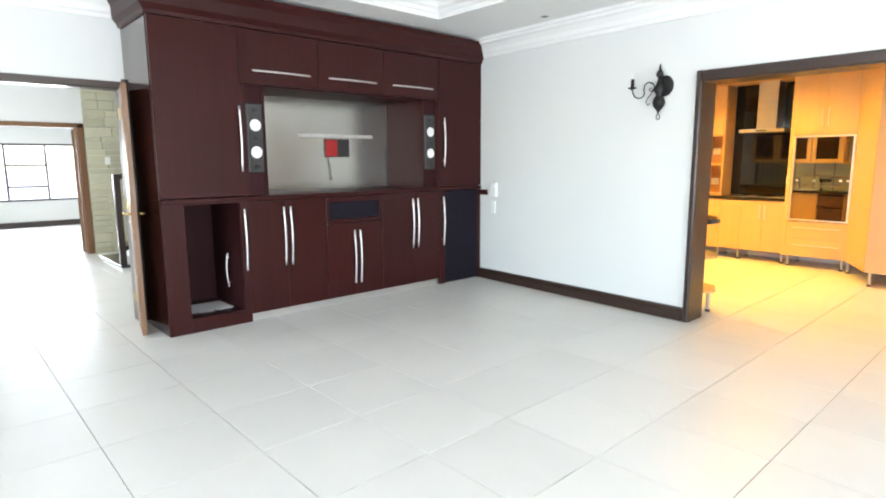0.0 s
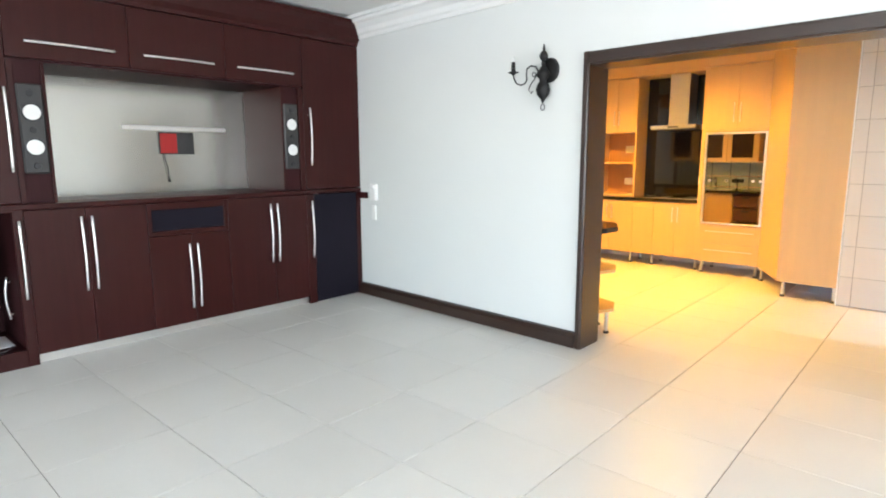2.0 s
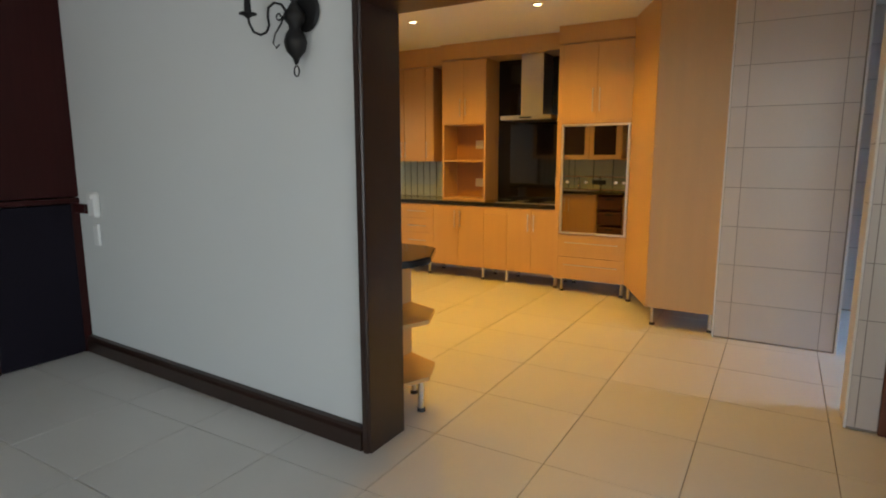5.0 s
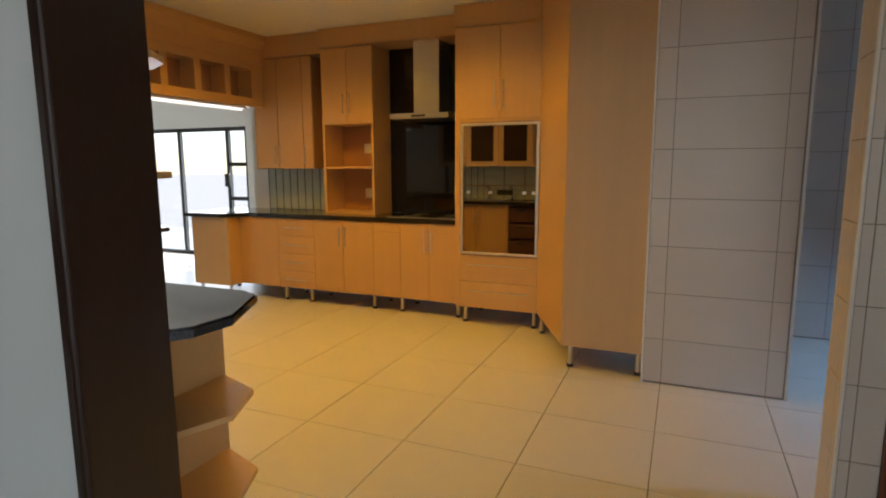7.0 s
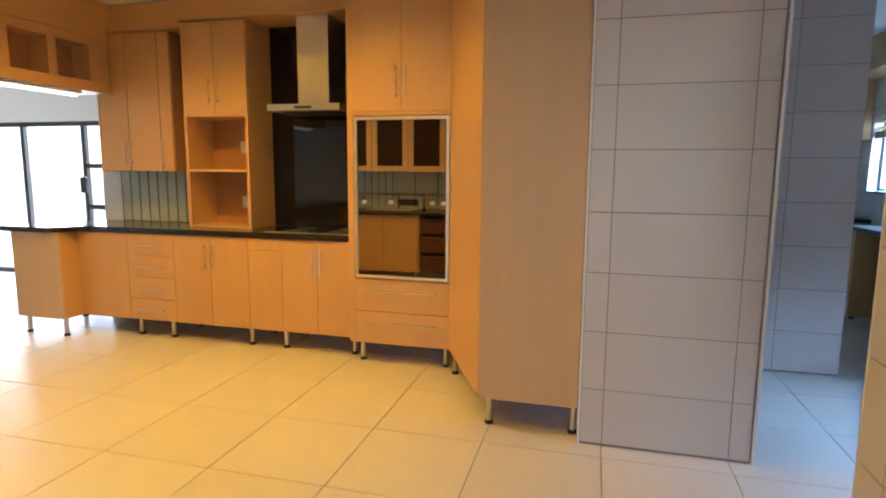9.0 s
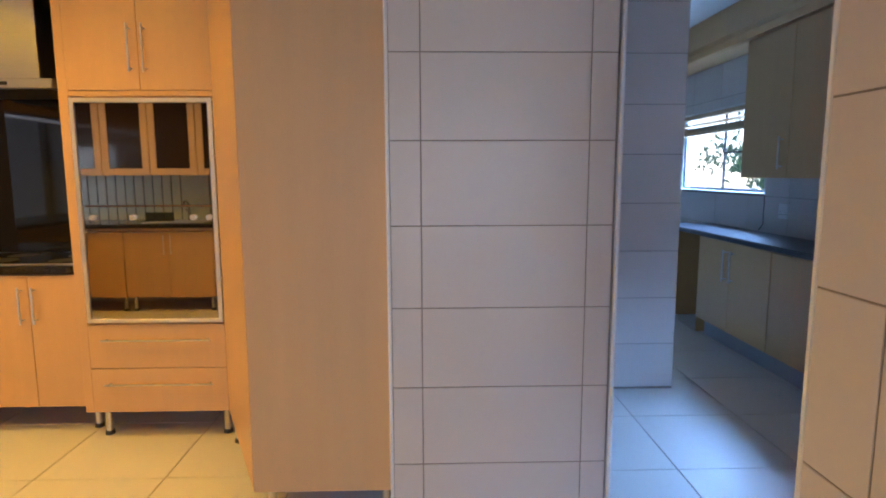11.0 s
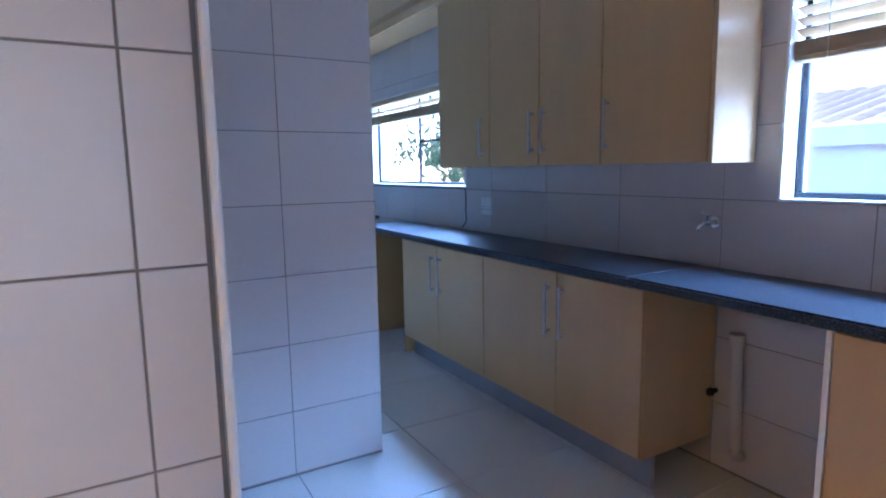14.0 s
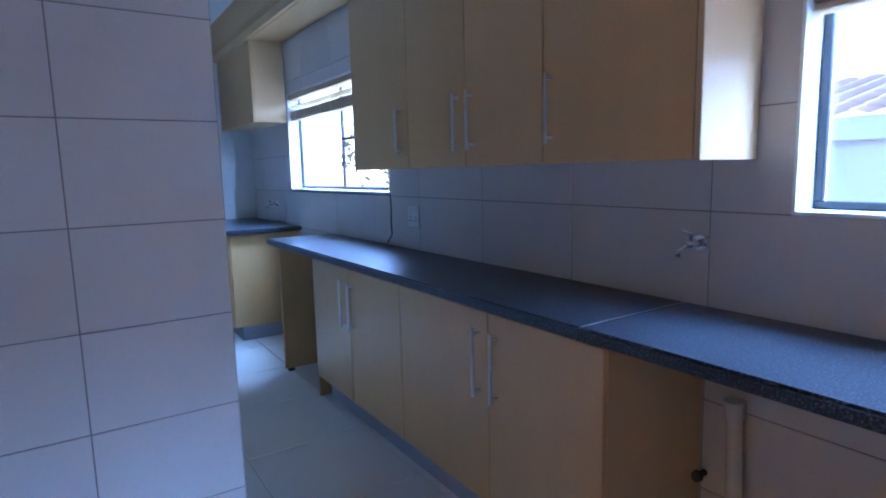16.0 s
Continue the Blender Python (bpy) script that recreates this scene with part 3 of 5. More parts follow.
    # speakers in the niche
    for x in (3.148, 5.238):
        s = thing("speaker", (x, Y, 1.685), "slim black speaker with two white cones in the wall unit", "speaker", "niche speakers")
        part("baffle", blk((x - 0.078, Y - 0.006, 1.375), (x + 0.078, Y + 0.018, 1.995), 0.012), SPKGREY, s)
        for z in (1.80, 1.56):
            bm = cyl(bmesh.new(), (x, Y - 0.016, z), (x, Y - 0.004, z), 0.05, 0.06, seg=24)
            part("cone", bm, CONE, s, "round white speaker cone", smooth=False)
            bm = cyl(bmesh.new(), (x, Y - 0.012, z), (x, Y - 0.003, z), 0.066, 0.068, seg=24)
            part("ring", bm, BLACK, s)
        for z in (1.93, 1.68, 1.43):
            bm = cyl(bmesh.new(), (x, Y - 0.014, z), (x, Y - 0.004, z), 0.02, 0.024, seg=16)
            part("tweeter", bm, BLACK, s)
        unparent_offset(s)
    # bracket, cut-out and cable
    b = thing("tv_bracket", (4.43, B - 0.055, 1.755), "silver slotted wall bracket rail in the niche", "tv bracket")
    bm = bmesh.new()
    box(bm, (3.955, B - 0.062, 1.738), (4.92, B - 0.05, 1.778), 0.003)
    for i in range(9):
        box(bm, (4.01 + i * 0.1, B - 0.068, 1.75), (4.06 + i * 0.1, B - 0.06, 1.766), 0.002)
    part("rail", bm, SATIN, b)
    unparent_offset(b)
    c = thing("wall_box", (4.42, B - 0.055, 1.62), "dark cut-out box with a red lining in the silver sheet", "wall box")
    bm = bmesh.new()
    box(bm, (4.262, B - 0.058, 1.522), (4.275, B - 0.047, 1.724))
    box(bm, (4.575, B - 0.058, 1.522), (4.588, B - 0.047, 1.724))
    box(bm, (4.275, B - 0.058, 1.522), (4.575, B - 0.047, 1.534))
    box(bm, (4.275, B - 0.058, 1.712), (4.575, B - 0.047, 1.724))
    part("frame", bm, BLACK, c)
    part("red_plate", blk((4.275, B - 0.053, 1.534), (4.43, B - 0.047, 1.712)), RED, c, "red lining plate")
    part("grey_plate", blk((4.434, B - 0.053, 1.534), (4.575, B - 0.047, 1.712)), SPKGREY, c)
    unparent_offset(c)
    w = thing("cable", (4.32, B - 0.06, 1.5), "thin loose cable hanging from the wall box", "cable")
    bm = bmesh.new()
    tube(bm, [(4.30, B - 0.06, 1.525), (4.305, B - 0.068, 1.46), (4.325, B - 0.07, 1.4), (4.32, B - 0.066, 1.34), (4.335, B - 0.064, 1.29)], 0.004, 6)
    cyl(bm, (4.335, B - 0.064, 1.29), (4.336, B - 0.064, 1.265), 0.008, seg=8)
    part("wire", bm, BLACK, w, smooth=True)
    unparent_offset(w)
    k = thing("cable", (2.7, 7.0, 0.13), "tangle of dark cable on the recess floor", "cable")
    bm = bmesh.new()
    tube(bm, [(2.52 + i * 0.02, 6.78 + 0.05 * math.sin(i * 0.7), 0.13 + 0.006 * (i % 2)) for i in range(21)], 0.006, 6)
    part("wire", bm, BLACK, k, smooth=True)
    unparent_offset(k)
    p = thing("paper_sheet", (2.75, 7.05, 0.124), "pale sheet lying on the recess floor", "paper")
    part("sheet", blk((2.56, 6.86, 0.123), (2.93, 7.2, 0.127)), WHITE, p)
    unparent_offset(p)
    br = thing("timber_block", (6.09, 6.6, 1.09), "small dark timber block on the wall", "wall block")
    part("block", blk((6.04, 6.545, 1.055), (6.073, 6.668, 1.12), 0.004), MAHOG, br)
    unparent_offset(br)


wall_unit()


def intercom():
    t = thing("intercom", (6.09, 6.42, 1.13), "white wall intercom receiver with a small box below", "intercom")
    part("receiver", blk((6.05, 6.36, 1.035), (6.098, 6.465, 1.215), 0.014), WHITE, t)
    part("earpiece", blk((6.04, 6.385, 1.165), (6.055, 6.44, 1.2), 0.005), WHITE, t)
    part("box", blk((6.078, 6.40, 0.83), (6.098, 6.465, 0.985), 0.006), WHITE, t)
    unparent_offset(t)
    t.location.x -= 0.038


intercom()


def sconce():
    Y, Z = 4.335, 2.10
    t = thing("wall_sconce", (6.1, Y, Z), "black wrought-iron wall sconce with a candle arm", "wall lamp")
    bm = lathe(bmesh.new(), [(0.012, 0), (0.075, 0.0), (0.085, 0.012), (0.07, 0.02), (0.02, 0.024)], (0, 0, 0), 24)
    bm.transform(Matrix.Translation((6.098, Y - 0.015, Z + 0.035)) @ Matrix.Rotation(radians(-90), 4, "Y") @ Matrix.Diagonal((1.1, 1.0, 1.0, 1)))
    part("backplate", bm, IRON, t, smooth=False)
    c = (6.035, Y + 0.01, Z - 0.23)
    part("body", lathe(bmesh.new(), [(0.006, 0.02), (0.018, 0.05), (0.045, 0.08), (0.055, 0.12), (0.045, 0.155), (0.028, 0.18), (0.032, 0.2), (0.05, 0.22), (0.048, 0.25), (0.028, 0.275), (0.014, 0.3), (0.02, 0.315), (0.014, 0.325)], c), IRON, t, smooth=True)
    part("finial", lathe(bmesh.new(), [(0.01, 0.325), (0.03, 0.35), (0.034, 0.37), (0.022, 0.395), (0.008, 0.41), (0.011, 0.42), (0.004, 0.455)], c), IRON, t, smooth=True)
    bm = bmesh.new()
    tube(bm, [(c[0], c[1] + 0.016 * math.cos(a), c[2] - 0.01 + 0.024 * math.sin(a)) for a in [i * math.pi / 8 for i in range(17)]], 0.004, 6)
    part("ring", bm, IRON, t, smooth=True)
    bm = bmesh.new()
    k = [(0, 0), (0.02, 0.03), (0.055, 0.04), (0.085, 0.02), (0.09, -0.02), (0.085, -0.06), (0.1, -0.09), (0.13, -0.1), (0.165, -0.085), (0.185, -0.045), (0.19, -0.01)]
    tube(bm, [(c[0] - 0.025 - 0.3 * a, c[1] + 0.03 + a, Z + 0.03 + b) for a, b in k], 0.006, 8)
    part("arm", bm, IRON, t, smooth=True)
    bm = bmesh.new()
    tube(bm, [(c[0] - 0.045, c[1] + 0.055 - 0.022 * math.cos(a) * (1 - i * 0.05), Z + 0.005 - 0.02 * math.sin(a) * (1 - i * 0.05)) for i, a in enumerate([j * 0.6 for j in range(12)])], 0.004, 6)
    tube(bm, [(c[0] - 0.03, c[1] + 0.03, Z + 0.02), (c[0] - 0.04, c[1] + 0.05, Z - 0.03), (c[0] - 0.045, c[1] + 0.085, Z - 0.07), (c[0] - 0.045, c[1] + 0.1, Z - 0.11), (c[0] - 0.045, c[1] + 0.08, Z - 0.135), (c[0] - 0.045, c[1] + 0.06, Z - 0.12)], 0.004, 6)
    part("scroll", bm, IRON, t, smooth=True)
    e = (c[0] - 0.025 - 0.057, c[1] + 0.22, Z + 0.02)
    part("drip_pan", lathe(bmesh.new(), [(0.008, -0.012), (0.02, 0.0), (0.042, 0.006), (0.04, 0.012), (0.014, 0.008)], e), IRON, t, smooth=True)
    part("candle_tube", lathe(bmesh.new(), [(0.016, 0.006), (0.017, 0.02), (0.015, 0.085), (0.008, 0.087)], e), IRON, t, smooth=True)
    part("bulb", lathe(bmesh.new(), [(0.005, 0.086), (0.012, 0.1), (0.009, 0.12), (0.002, 0.135)], e), WHITE, t, "small clear candle bulb", smooth=True)
    unparent_offset(t)
    t.location = (5.957, 4.262, 2.10)


sconce()


def downlight(x, y, z, lit):
    t = thing("downlight", (x, y, z), "small recessed ceiling downlight with a metal rim" + (", lit warm" if lit else ", unlit"), "ceiling light", "ceiling downlights")
    part("rim", lathe(bmesh.new(), [(0.03, 0.0), (0.045, -0.006), (0.05, -0.004), (0.05, 0.0)], (x, y, z)), STEEL, t, smooth=False)
    part("lens", cyl(bmesh.new(), (x, y, z - 0.001), (x, y, z - 0.004), 0.03, seg=20), BULB if lit else BLACK, t)
    unparent_offset(t)


downlight(5.67, 5.41, CEILZ, False)
downlight(5.67, 2.2, CEILZ, False)

# ---- kitchen and scullery shell ----
wall_with_holes("wall_kitchen_west", "x", 6.168, 6.222, 3.95, 7.42, 0, 3.1, [], "painted kitchen wall behind the sink cabinets")
wall_with_holes("wall_kitchen_east", "x", 10.32, 10.47, 2.6, 7.1, 0, 3.1, [], "painted kitchen wall behind the cabinets")
wall_with_holes("wall_dining_south", "y", 6.95, 7.1, 10.47, 11.8, 0, 3.1, [], "white painted dining room wall")
wall_with_holes("wall_dining_east", "x", 11.8, 11.95, 6.95, 12.3, 0, 3.1, [(8.5, 11.42, 0.0, 2.0)], "white painted dining room wall with sliding doors")
wall_with_holes("wall_dining_north", "y", 12.15, 12.3, 6.37, 11.8, 0, 3.1, [], "white painted dining room wall")
setting("ceiling_kitchen", blk((6.22, 0.3, KZ), (10.47, 7.0, 3.1)), CEIL, "cream painted kitchen ceiling", "ceiling")
setting("ceiling_dining", blk((6.22, 7.0, 2.9), (11.95, 12.3, 3.1)), CEIL, "white painted dining room ceiling", "ceiling")
setting("ceiling_scullery", blk((10.47, -0.5, KZ), (14.6, 2.8, 3.1)), CEIL, "white painted scullery ceiling", "ceiling")
setting("ceiling_scullery_west", blk((7.43, -0.5, KZ + 0.002), (10.47, 0.3, 3.1)), CEIL, "white painted scullery ceiling", "ceiling")
W1 = (11.473, 13.25, 1.222, 2.02)
W2 = (7.95, 9.181, 1.209, 2.02)
wall_with_holes("wall_scullery_south", "y", -0.52, -0.342, 7.43, 14.55, 0, 3.1, [W1, W2], "scullery wall with two windows")
wall_with_holes("wall_scullery_east", "x", 14.4, 14.55, -0.342, 2.8, 0, 3.1, [], "painted scullery end wall")
wall_with_holes("wall_scullery_north", "y", 2.65, 2.8, 10.47, 14.4, 0, 3.1, [], "painted scullery wall")
wall_with_holes("wall_kitchen_south", "y", 0.25, 0.4, 6.22, 7.43, 0, 3.1, [], "painted wall of the kitchen passage")
wall_with_holes("wall_scullery_west", "x", 7.443, 7.652, -0.342, 1.842, 0, 3.1, [], "tiled wall end between kitchen passage and scullery")
wall_with_holes("pillar_kitchen", "x", 8.813, 8.95, 1.822, 2.64, 0, 3.1, [], "tiled pillar wall beside the tall cabinet")
wall_with_holes("pillar_scullery", "x", 10.323, 10.47, 0.912, 2.6, 0, 3.1, [], "tiled wall pier in the scullery")


def edge_trim(x, y, z1=KZ):
    t = tagged(link("trim", blk((x - 0.007, y - 0.007, 0.0), (x + 0.007, y + 0.007, z1), 0.003), WHITEALU), "white tile edge trim", "trim", "", "structure")
    return t


edge_trim(8.803, 1.803)
edge_trim(8.803, 2.637)
edge_trim(7.437, 1.848)
edge_trim(7.658, 1.848)

# sliding doors of the dining room
sliding = far_window("window_2", 8.5, 11.42, 0.0, 2.0, 11.86, [8.9, 9.88, 10.82], [(10.85, 11.4, 1.44), (10.85, 11.4, 0.91), (8.5, 8.9, 1.44), (8.5, 8.9, 0.92)], 0.06, axis="x", label="dark-framed sliding doors in bright daylight")
part("lock", blk((11.79, 8.86, 1.1), (11.828, 8.95, 1.3), 0.006), BLACK, sliding, "black lock box").location = -sliding.location

# cornice of the kitchen over the pelmets
bm = sweep(bmesh.new(), [(0, KZ - 0.04), (0.03, KZ - 0.04), (0.05, KZ), (0, KZ)], [(6.222, 7.0), (6.222, 0.4)])
setting("cornice", bm, CORN, "plain plaster cornice", "cornice")


def bar_handle(parent, p, q, out, r=0.005, off=0.03, material=None):
    """A straight bar handle with two posts."""
    p, q, out = Vector(p), Vector(q), Vector(out)
    d = (q - p).normalized()
    bm = bmesh.new()
    cyl(bm, p + out * off, q + out * off, r, seg=8)
    for c in (p + d * 0.02, q - d * 0.02):
        cyl(bm, c, c + out * off, r * 0.9, seg=8)
    return part("handle", bm, material or STEEL, parent, "slim steel bar handle", smooth=False)


def leg(parent, x, y, h):
    bm = cyl(bmesh.new(), (x, y, 0.02), (x, y, h), 0.018, seg=14)
    l = part("leg", bm, STEEL, parent, "round steel leg")
    part("foot", cyl(bmesh.new(), (x, y, 0.0), (x, y, 0.022), 0.025, 0.022, seg=14), BLACK, l)


LEGH = 0.155
BX = 9.765  # fronts of the base doors


def base_unit(y0, y1, kind, legs):
    nm = {"doors": "maple base cabinet with two doors on steel legs", "drawers": "maple base cabinet with four drawers on steel legs", "single": "narrow maple base cabinet on steel legs", "corner": "plain maple corner base cabinet on steel legs"}[kind]
    t = thing("base_cabinet", ((BX + 10.3) / 2, (y0 + y1) / 2, 0), nm, "cabinet", "kitchen base cabinets")
    part("body", blk((BX + 0.02, y0 + 0.001, LEGH), (10.3, y1 - 0.001, 0.885)), MAPLEIN, t)
    g = 0.0015
    if kind == "doors":
        m = (y0 + y1) / 2
        for a, b, hy in ((y0, m, m - 0.035), (m, y1, m + 0.035)):
            d = part("door", blk((BX, a + g, LEGH), (BX + 0.019, b - g, 0.88), 0.0015), MAPLE, t)
            bar_handle(d, (BX, hy, 0.62), (BX, hy, 0.82), (-1, 0, 0))
    elif kind == "drawers":
        h = (0.88 - LEGH) / 4
        for i in range(4):
            d = part("drawer_front", blk((BX, y0 + g, LEGH + i * h + g), (BX + 0.019, y1 - g, LEGH + (i + 1) * h - g), 0.0015), MAPLE, t)
            bar_handle(d, (BX, y0 + 0.1, LEGH + (i + 0.5) * h), (BX, y1 - 0.1, LEGH + (i + 0.5) * h), (-1, 0, 0))
    elif kind == "single":
        d = part("door", blk((BX, y0 + g, LEGH), (BX + 0.019, y1 - g, 0.79), 0.0015), MAPLE, t)
        part("drawer_front", blk((BX, y0 + g, 0.793), (BX + 0.019, y1 - g, 0.88), 0.0015), MAPLE, t)
    else:
        part("door", blk((BX, y0 + g, LEGH), (BX + 0.019, y1 - g, 0.88), 0.0015), MAPLE, t)
    for ly in legs:
        leg(t, BX + 0.09, ly, LEGH)
        leg(t, 10.2, ly, LEGH)
    unparent_offset(t)


base_unit(4.315, 4.91, "doors", [4.35])
base_unit(4.91, 5.205, "single", [4.94, 5.25])
base_unit(5.205, 5.89, "doors", [])
base_unit(5.89, 6.345, "drawers", [6.0, 6.33])
base_unit(6.345, 6.845, "corner", [])


def end_unit():
    t = thing("base_cabinet", (9.95, 7.1, 0), "maple end cabinet standing proud on steel legs", "cabinet", "kitchen base cabinets")
    part("body", blk((9.60, 6.85, LEGH), (10.3, 7.34, 0.885)), MAPLE, t)
    part("end_panel", blk((9.578, 6.847, LEGH), (9.598, 7.343, 0.886), 0.002), BLOND, t)
    for x, y in ((9.63, 6.89), (9.64, 7.3), (10.2, 7.3)):
        leg(t, x, y, LEGH)
    unparent_offset(t)


end_unit()


def slab(name, outline, z0, z1, material, label):
    t = prism(bmesh.new(), outline, z0, z1)
    bmesh.ops.bevel(t, geom=[e for e in t.edges if abs(e.verts[0].co.z - e.verts[1].co.z) < 1e-6], offset=0.008, segments=2, affect="EDGES")
    ob = link(name, t, material)
    return tagged(ob, label, "worktop")


slab("worktop", [(9.745, 4.312), (10.312, 4.312), (10.312, 7.4), (9.53, 7.4), (9.53, 6.9), (9.62, 6.80), (9.745, 6.72)], 0.888, 0.93, GRANITE, "black polished granite worktop on maple cabinets")


def hob():
    t = thing("hob", (10.0, 4.62, 0.932), "black glass hob with a steel edge set in the worktop", "hob")
    part("glass", blk((9.79, 4.33, 0.931), (10.26, 5.06, 0.937), 0.002), BGLASS, t)
    part("edge", blk((9.775, 4.33, 0.931), (9.788, 5.06, 0.94), 0.002), STEEL, t)
    for x, y, r in ((9.92, 4.5, 0.08), (9.92, 4.87, 0.1), (10.13, 4.5, 0.1), (10.13, 4.87, 0.08)):
        bm = lathe(bmesh.new(), [(r - 0.003, 0.0), (r, 0.0), (r, 0.0008), (r - 0.003, 0.0008)], (x, y, 0.937), 32)
        part("ring_mark", bm, SPKGREY, t)
    unparent_offset(t)


hob()
part_splash = thing("splashback", (10.31, 4.8, 1.4), "black glass splashback behind the hob", "splashback")
part("sheet", blk((10.305, 4.315, 0.932), (10.318, 5.28, 2.6)), BGLASS, part_splash)
unparent_offset(part_splash)


def hood():
    t = thing("cooker_hood", (10.1, 4.73, 1.86), "brushed steel chimney cooker hood", "cooker hood")
    bm = bmesh.new()
    box(bm, (9.86, 4.45, 1.855), (10.30, 5.055, 1.905), 0.004)
    part("canopy", bm, STEEL, t)
    part("filter", blk((9.9, 4.5, 1.85), (10.28, 5.0, 1.856)), SPKGREY, t)
    part("chimney", blk((10.0, 4.60, 1.905), (10.30, 4.865, 2.62), 0.003), STEEL, t)
    part("control_strip", blk((9.856, 4.68, 1.87), (9.861, 4.82, 1.888)), BLACK, t)
    unparent_offset(t)


hood()
TX = 9.945  # front of the tall open unit


def tall_unit():
    y0, y1 = 5.28, 5.87
    t = thing("wall_cabinet", (10.12, 5.57, 0.93), "maple unit with two doors over two open cubbies", "cabinet")
    for a, b in ((y0, y0 + 0.02), (y1 - 0.02, y1)):
        part("side_panel", blk((TX + 0.02, a, 0.931), (10.305, b, 2.57)), MAPLE, t)
    for z in (0.932, 1.39, 1.83):
        part("shelf", blk((TX + 0.005, y0 + 0.02, z), (10.3, y1 - 0.02, z + 0.022)), MAPLE, t)
    part("face_frame", blk((TX, y0, 0.931), (TX + 0.02, y0 + 0.028, 1.845), 0.001), MAPLE, t)
    part("face_frame", blk((TX, y1 - 0.028, 0.931), (TX + 0.02, y1, 1.845), 0.001), MAPLE, t)
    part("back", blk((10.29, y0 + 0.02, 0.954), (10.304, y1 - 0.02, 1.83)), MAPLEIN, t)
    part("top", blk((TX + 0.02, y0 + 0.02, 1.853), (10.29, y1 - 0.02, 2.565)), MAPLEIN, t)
    m = (y0 + y1) / 2
    for a, b, hy in ((y0, m, m - 0.035), (m, y1, m + 0.035)):
        d = part("door", blk((TX, a + 0.002, 1.847), (TX + 0.019, b - 0.002, 2.567), 0.0015), MAPLE, t)
        bar_handle(d, (TX, hy, 1.93), (TX, hy, 2.13), (-1, 0, 0))
    unparent_offset(t)
    for z in (1.6, 1.13):
        s = thing("wall_socket", (10.285, 5.52, z), "white wall socket inside an open cubby", "socket", "cubby sockets")
        part("plate", blk((10.278, 5.46, z - 0.05), (10.289, 5.58, z + 0.05), 0.003), WHITE, s)
        part("switch", blk((10.274, 5.49, z), (10.279, 5.51, z + 0.025), 0.001), WHITE, s)
        unparent_offset(s)


tall_unit()


def corner_wall_unit():
    X = 10.0
    t = thing("wall_cabinet", (10.15, 6.4, 1.39), "maple corner wall cabinet with three doors", "cabinet")
    part("body", blk((X + 0.02, 6.03, 1.392), (10.3, 6.76, 2.53)), MAPLEIN, t)
    for a, b, hy in ((6.47, 6.76, 6.50), (6.15, 6.467, 6.44), (6.03, 6.147, 6.12)):
        d = part("door", blk((X, a + 0.002, 1.392), (X + 0.019, b - 0.002, 2.53), 0.0015), MAPLE, t)
        bar_handle(d, (X, hy, 1.44), (X, hy, 1.64), (-1, 0, 0))
    part("end_panel", blk((X - 0.002, 6.76, 1.385), (10.3, 6.778, 2.535), 0.001), BLOND, t)
    unparent_offset(t)


corner_wall_unit()


def striped_splash():
    t = empty("wall_tiles", (10.31, 6.3, 1.15), "pale green wall tiles in upright strips", "wall tiles", kind="structure")
    part("bed", blk((10.306, 5.87, 0.931), (10.316, 6.88, 1.42)), DGROUT, t)
    y = 5.875
    while y < 6.86:
        part("tile", blk((10.298, y, 0.934), (10.308, y + 0.088, 1.42), 0.0015), STRIPE, t)
        y += 0.1
    unparent_offset(t)


striped_splash()


def pelmet(name, x0, x1, y0, y1, z0, z1, label):
    t = thing(name, ((x0 + x1) / 2, (y0 + y1) / 2, z0), label, "pelmet")
    part("board", blk((x0, y0, z0), (x1, y1, z1), 0.003), MAPLE, t)
    part("bead", blk((x0 - 0.008, y0, z0 - 0.012), (x1, y1, z0 - 0.001), 0.003), MAPLE, t)
    unparent_offset(t)


pelmet("pelmet", 9.985, 10.3, 5.885, 6.79, 2.55, KZ - 0.002, "maple pelmet board over the corner cabinet")
pelmet("pelmet", 9.925, 10.3, 4.318, 5.88, 2.59, KZ - 0.002, "maple pelmet board over the hood and cubby unit")
pelmet("pelmet", 9.665, 10.3, 3.555, 4.315, 2.59, KZ - 0.002, "maple pelmet board over the oven tower")


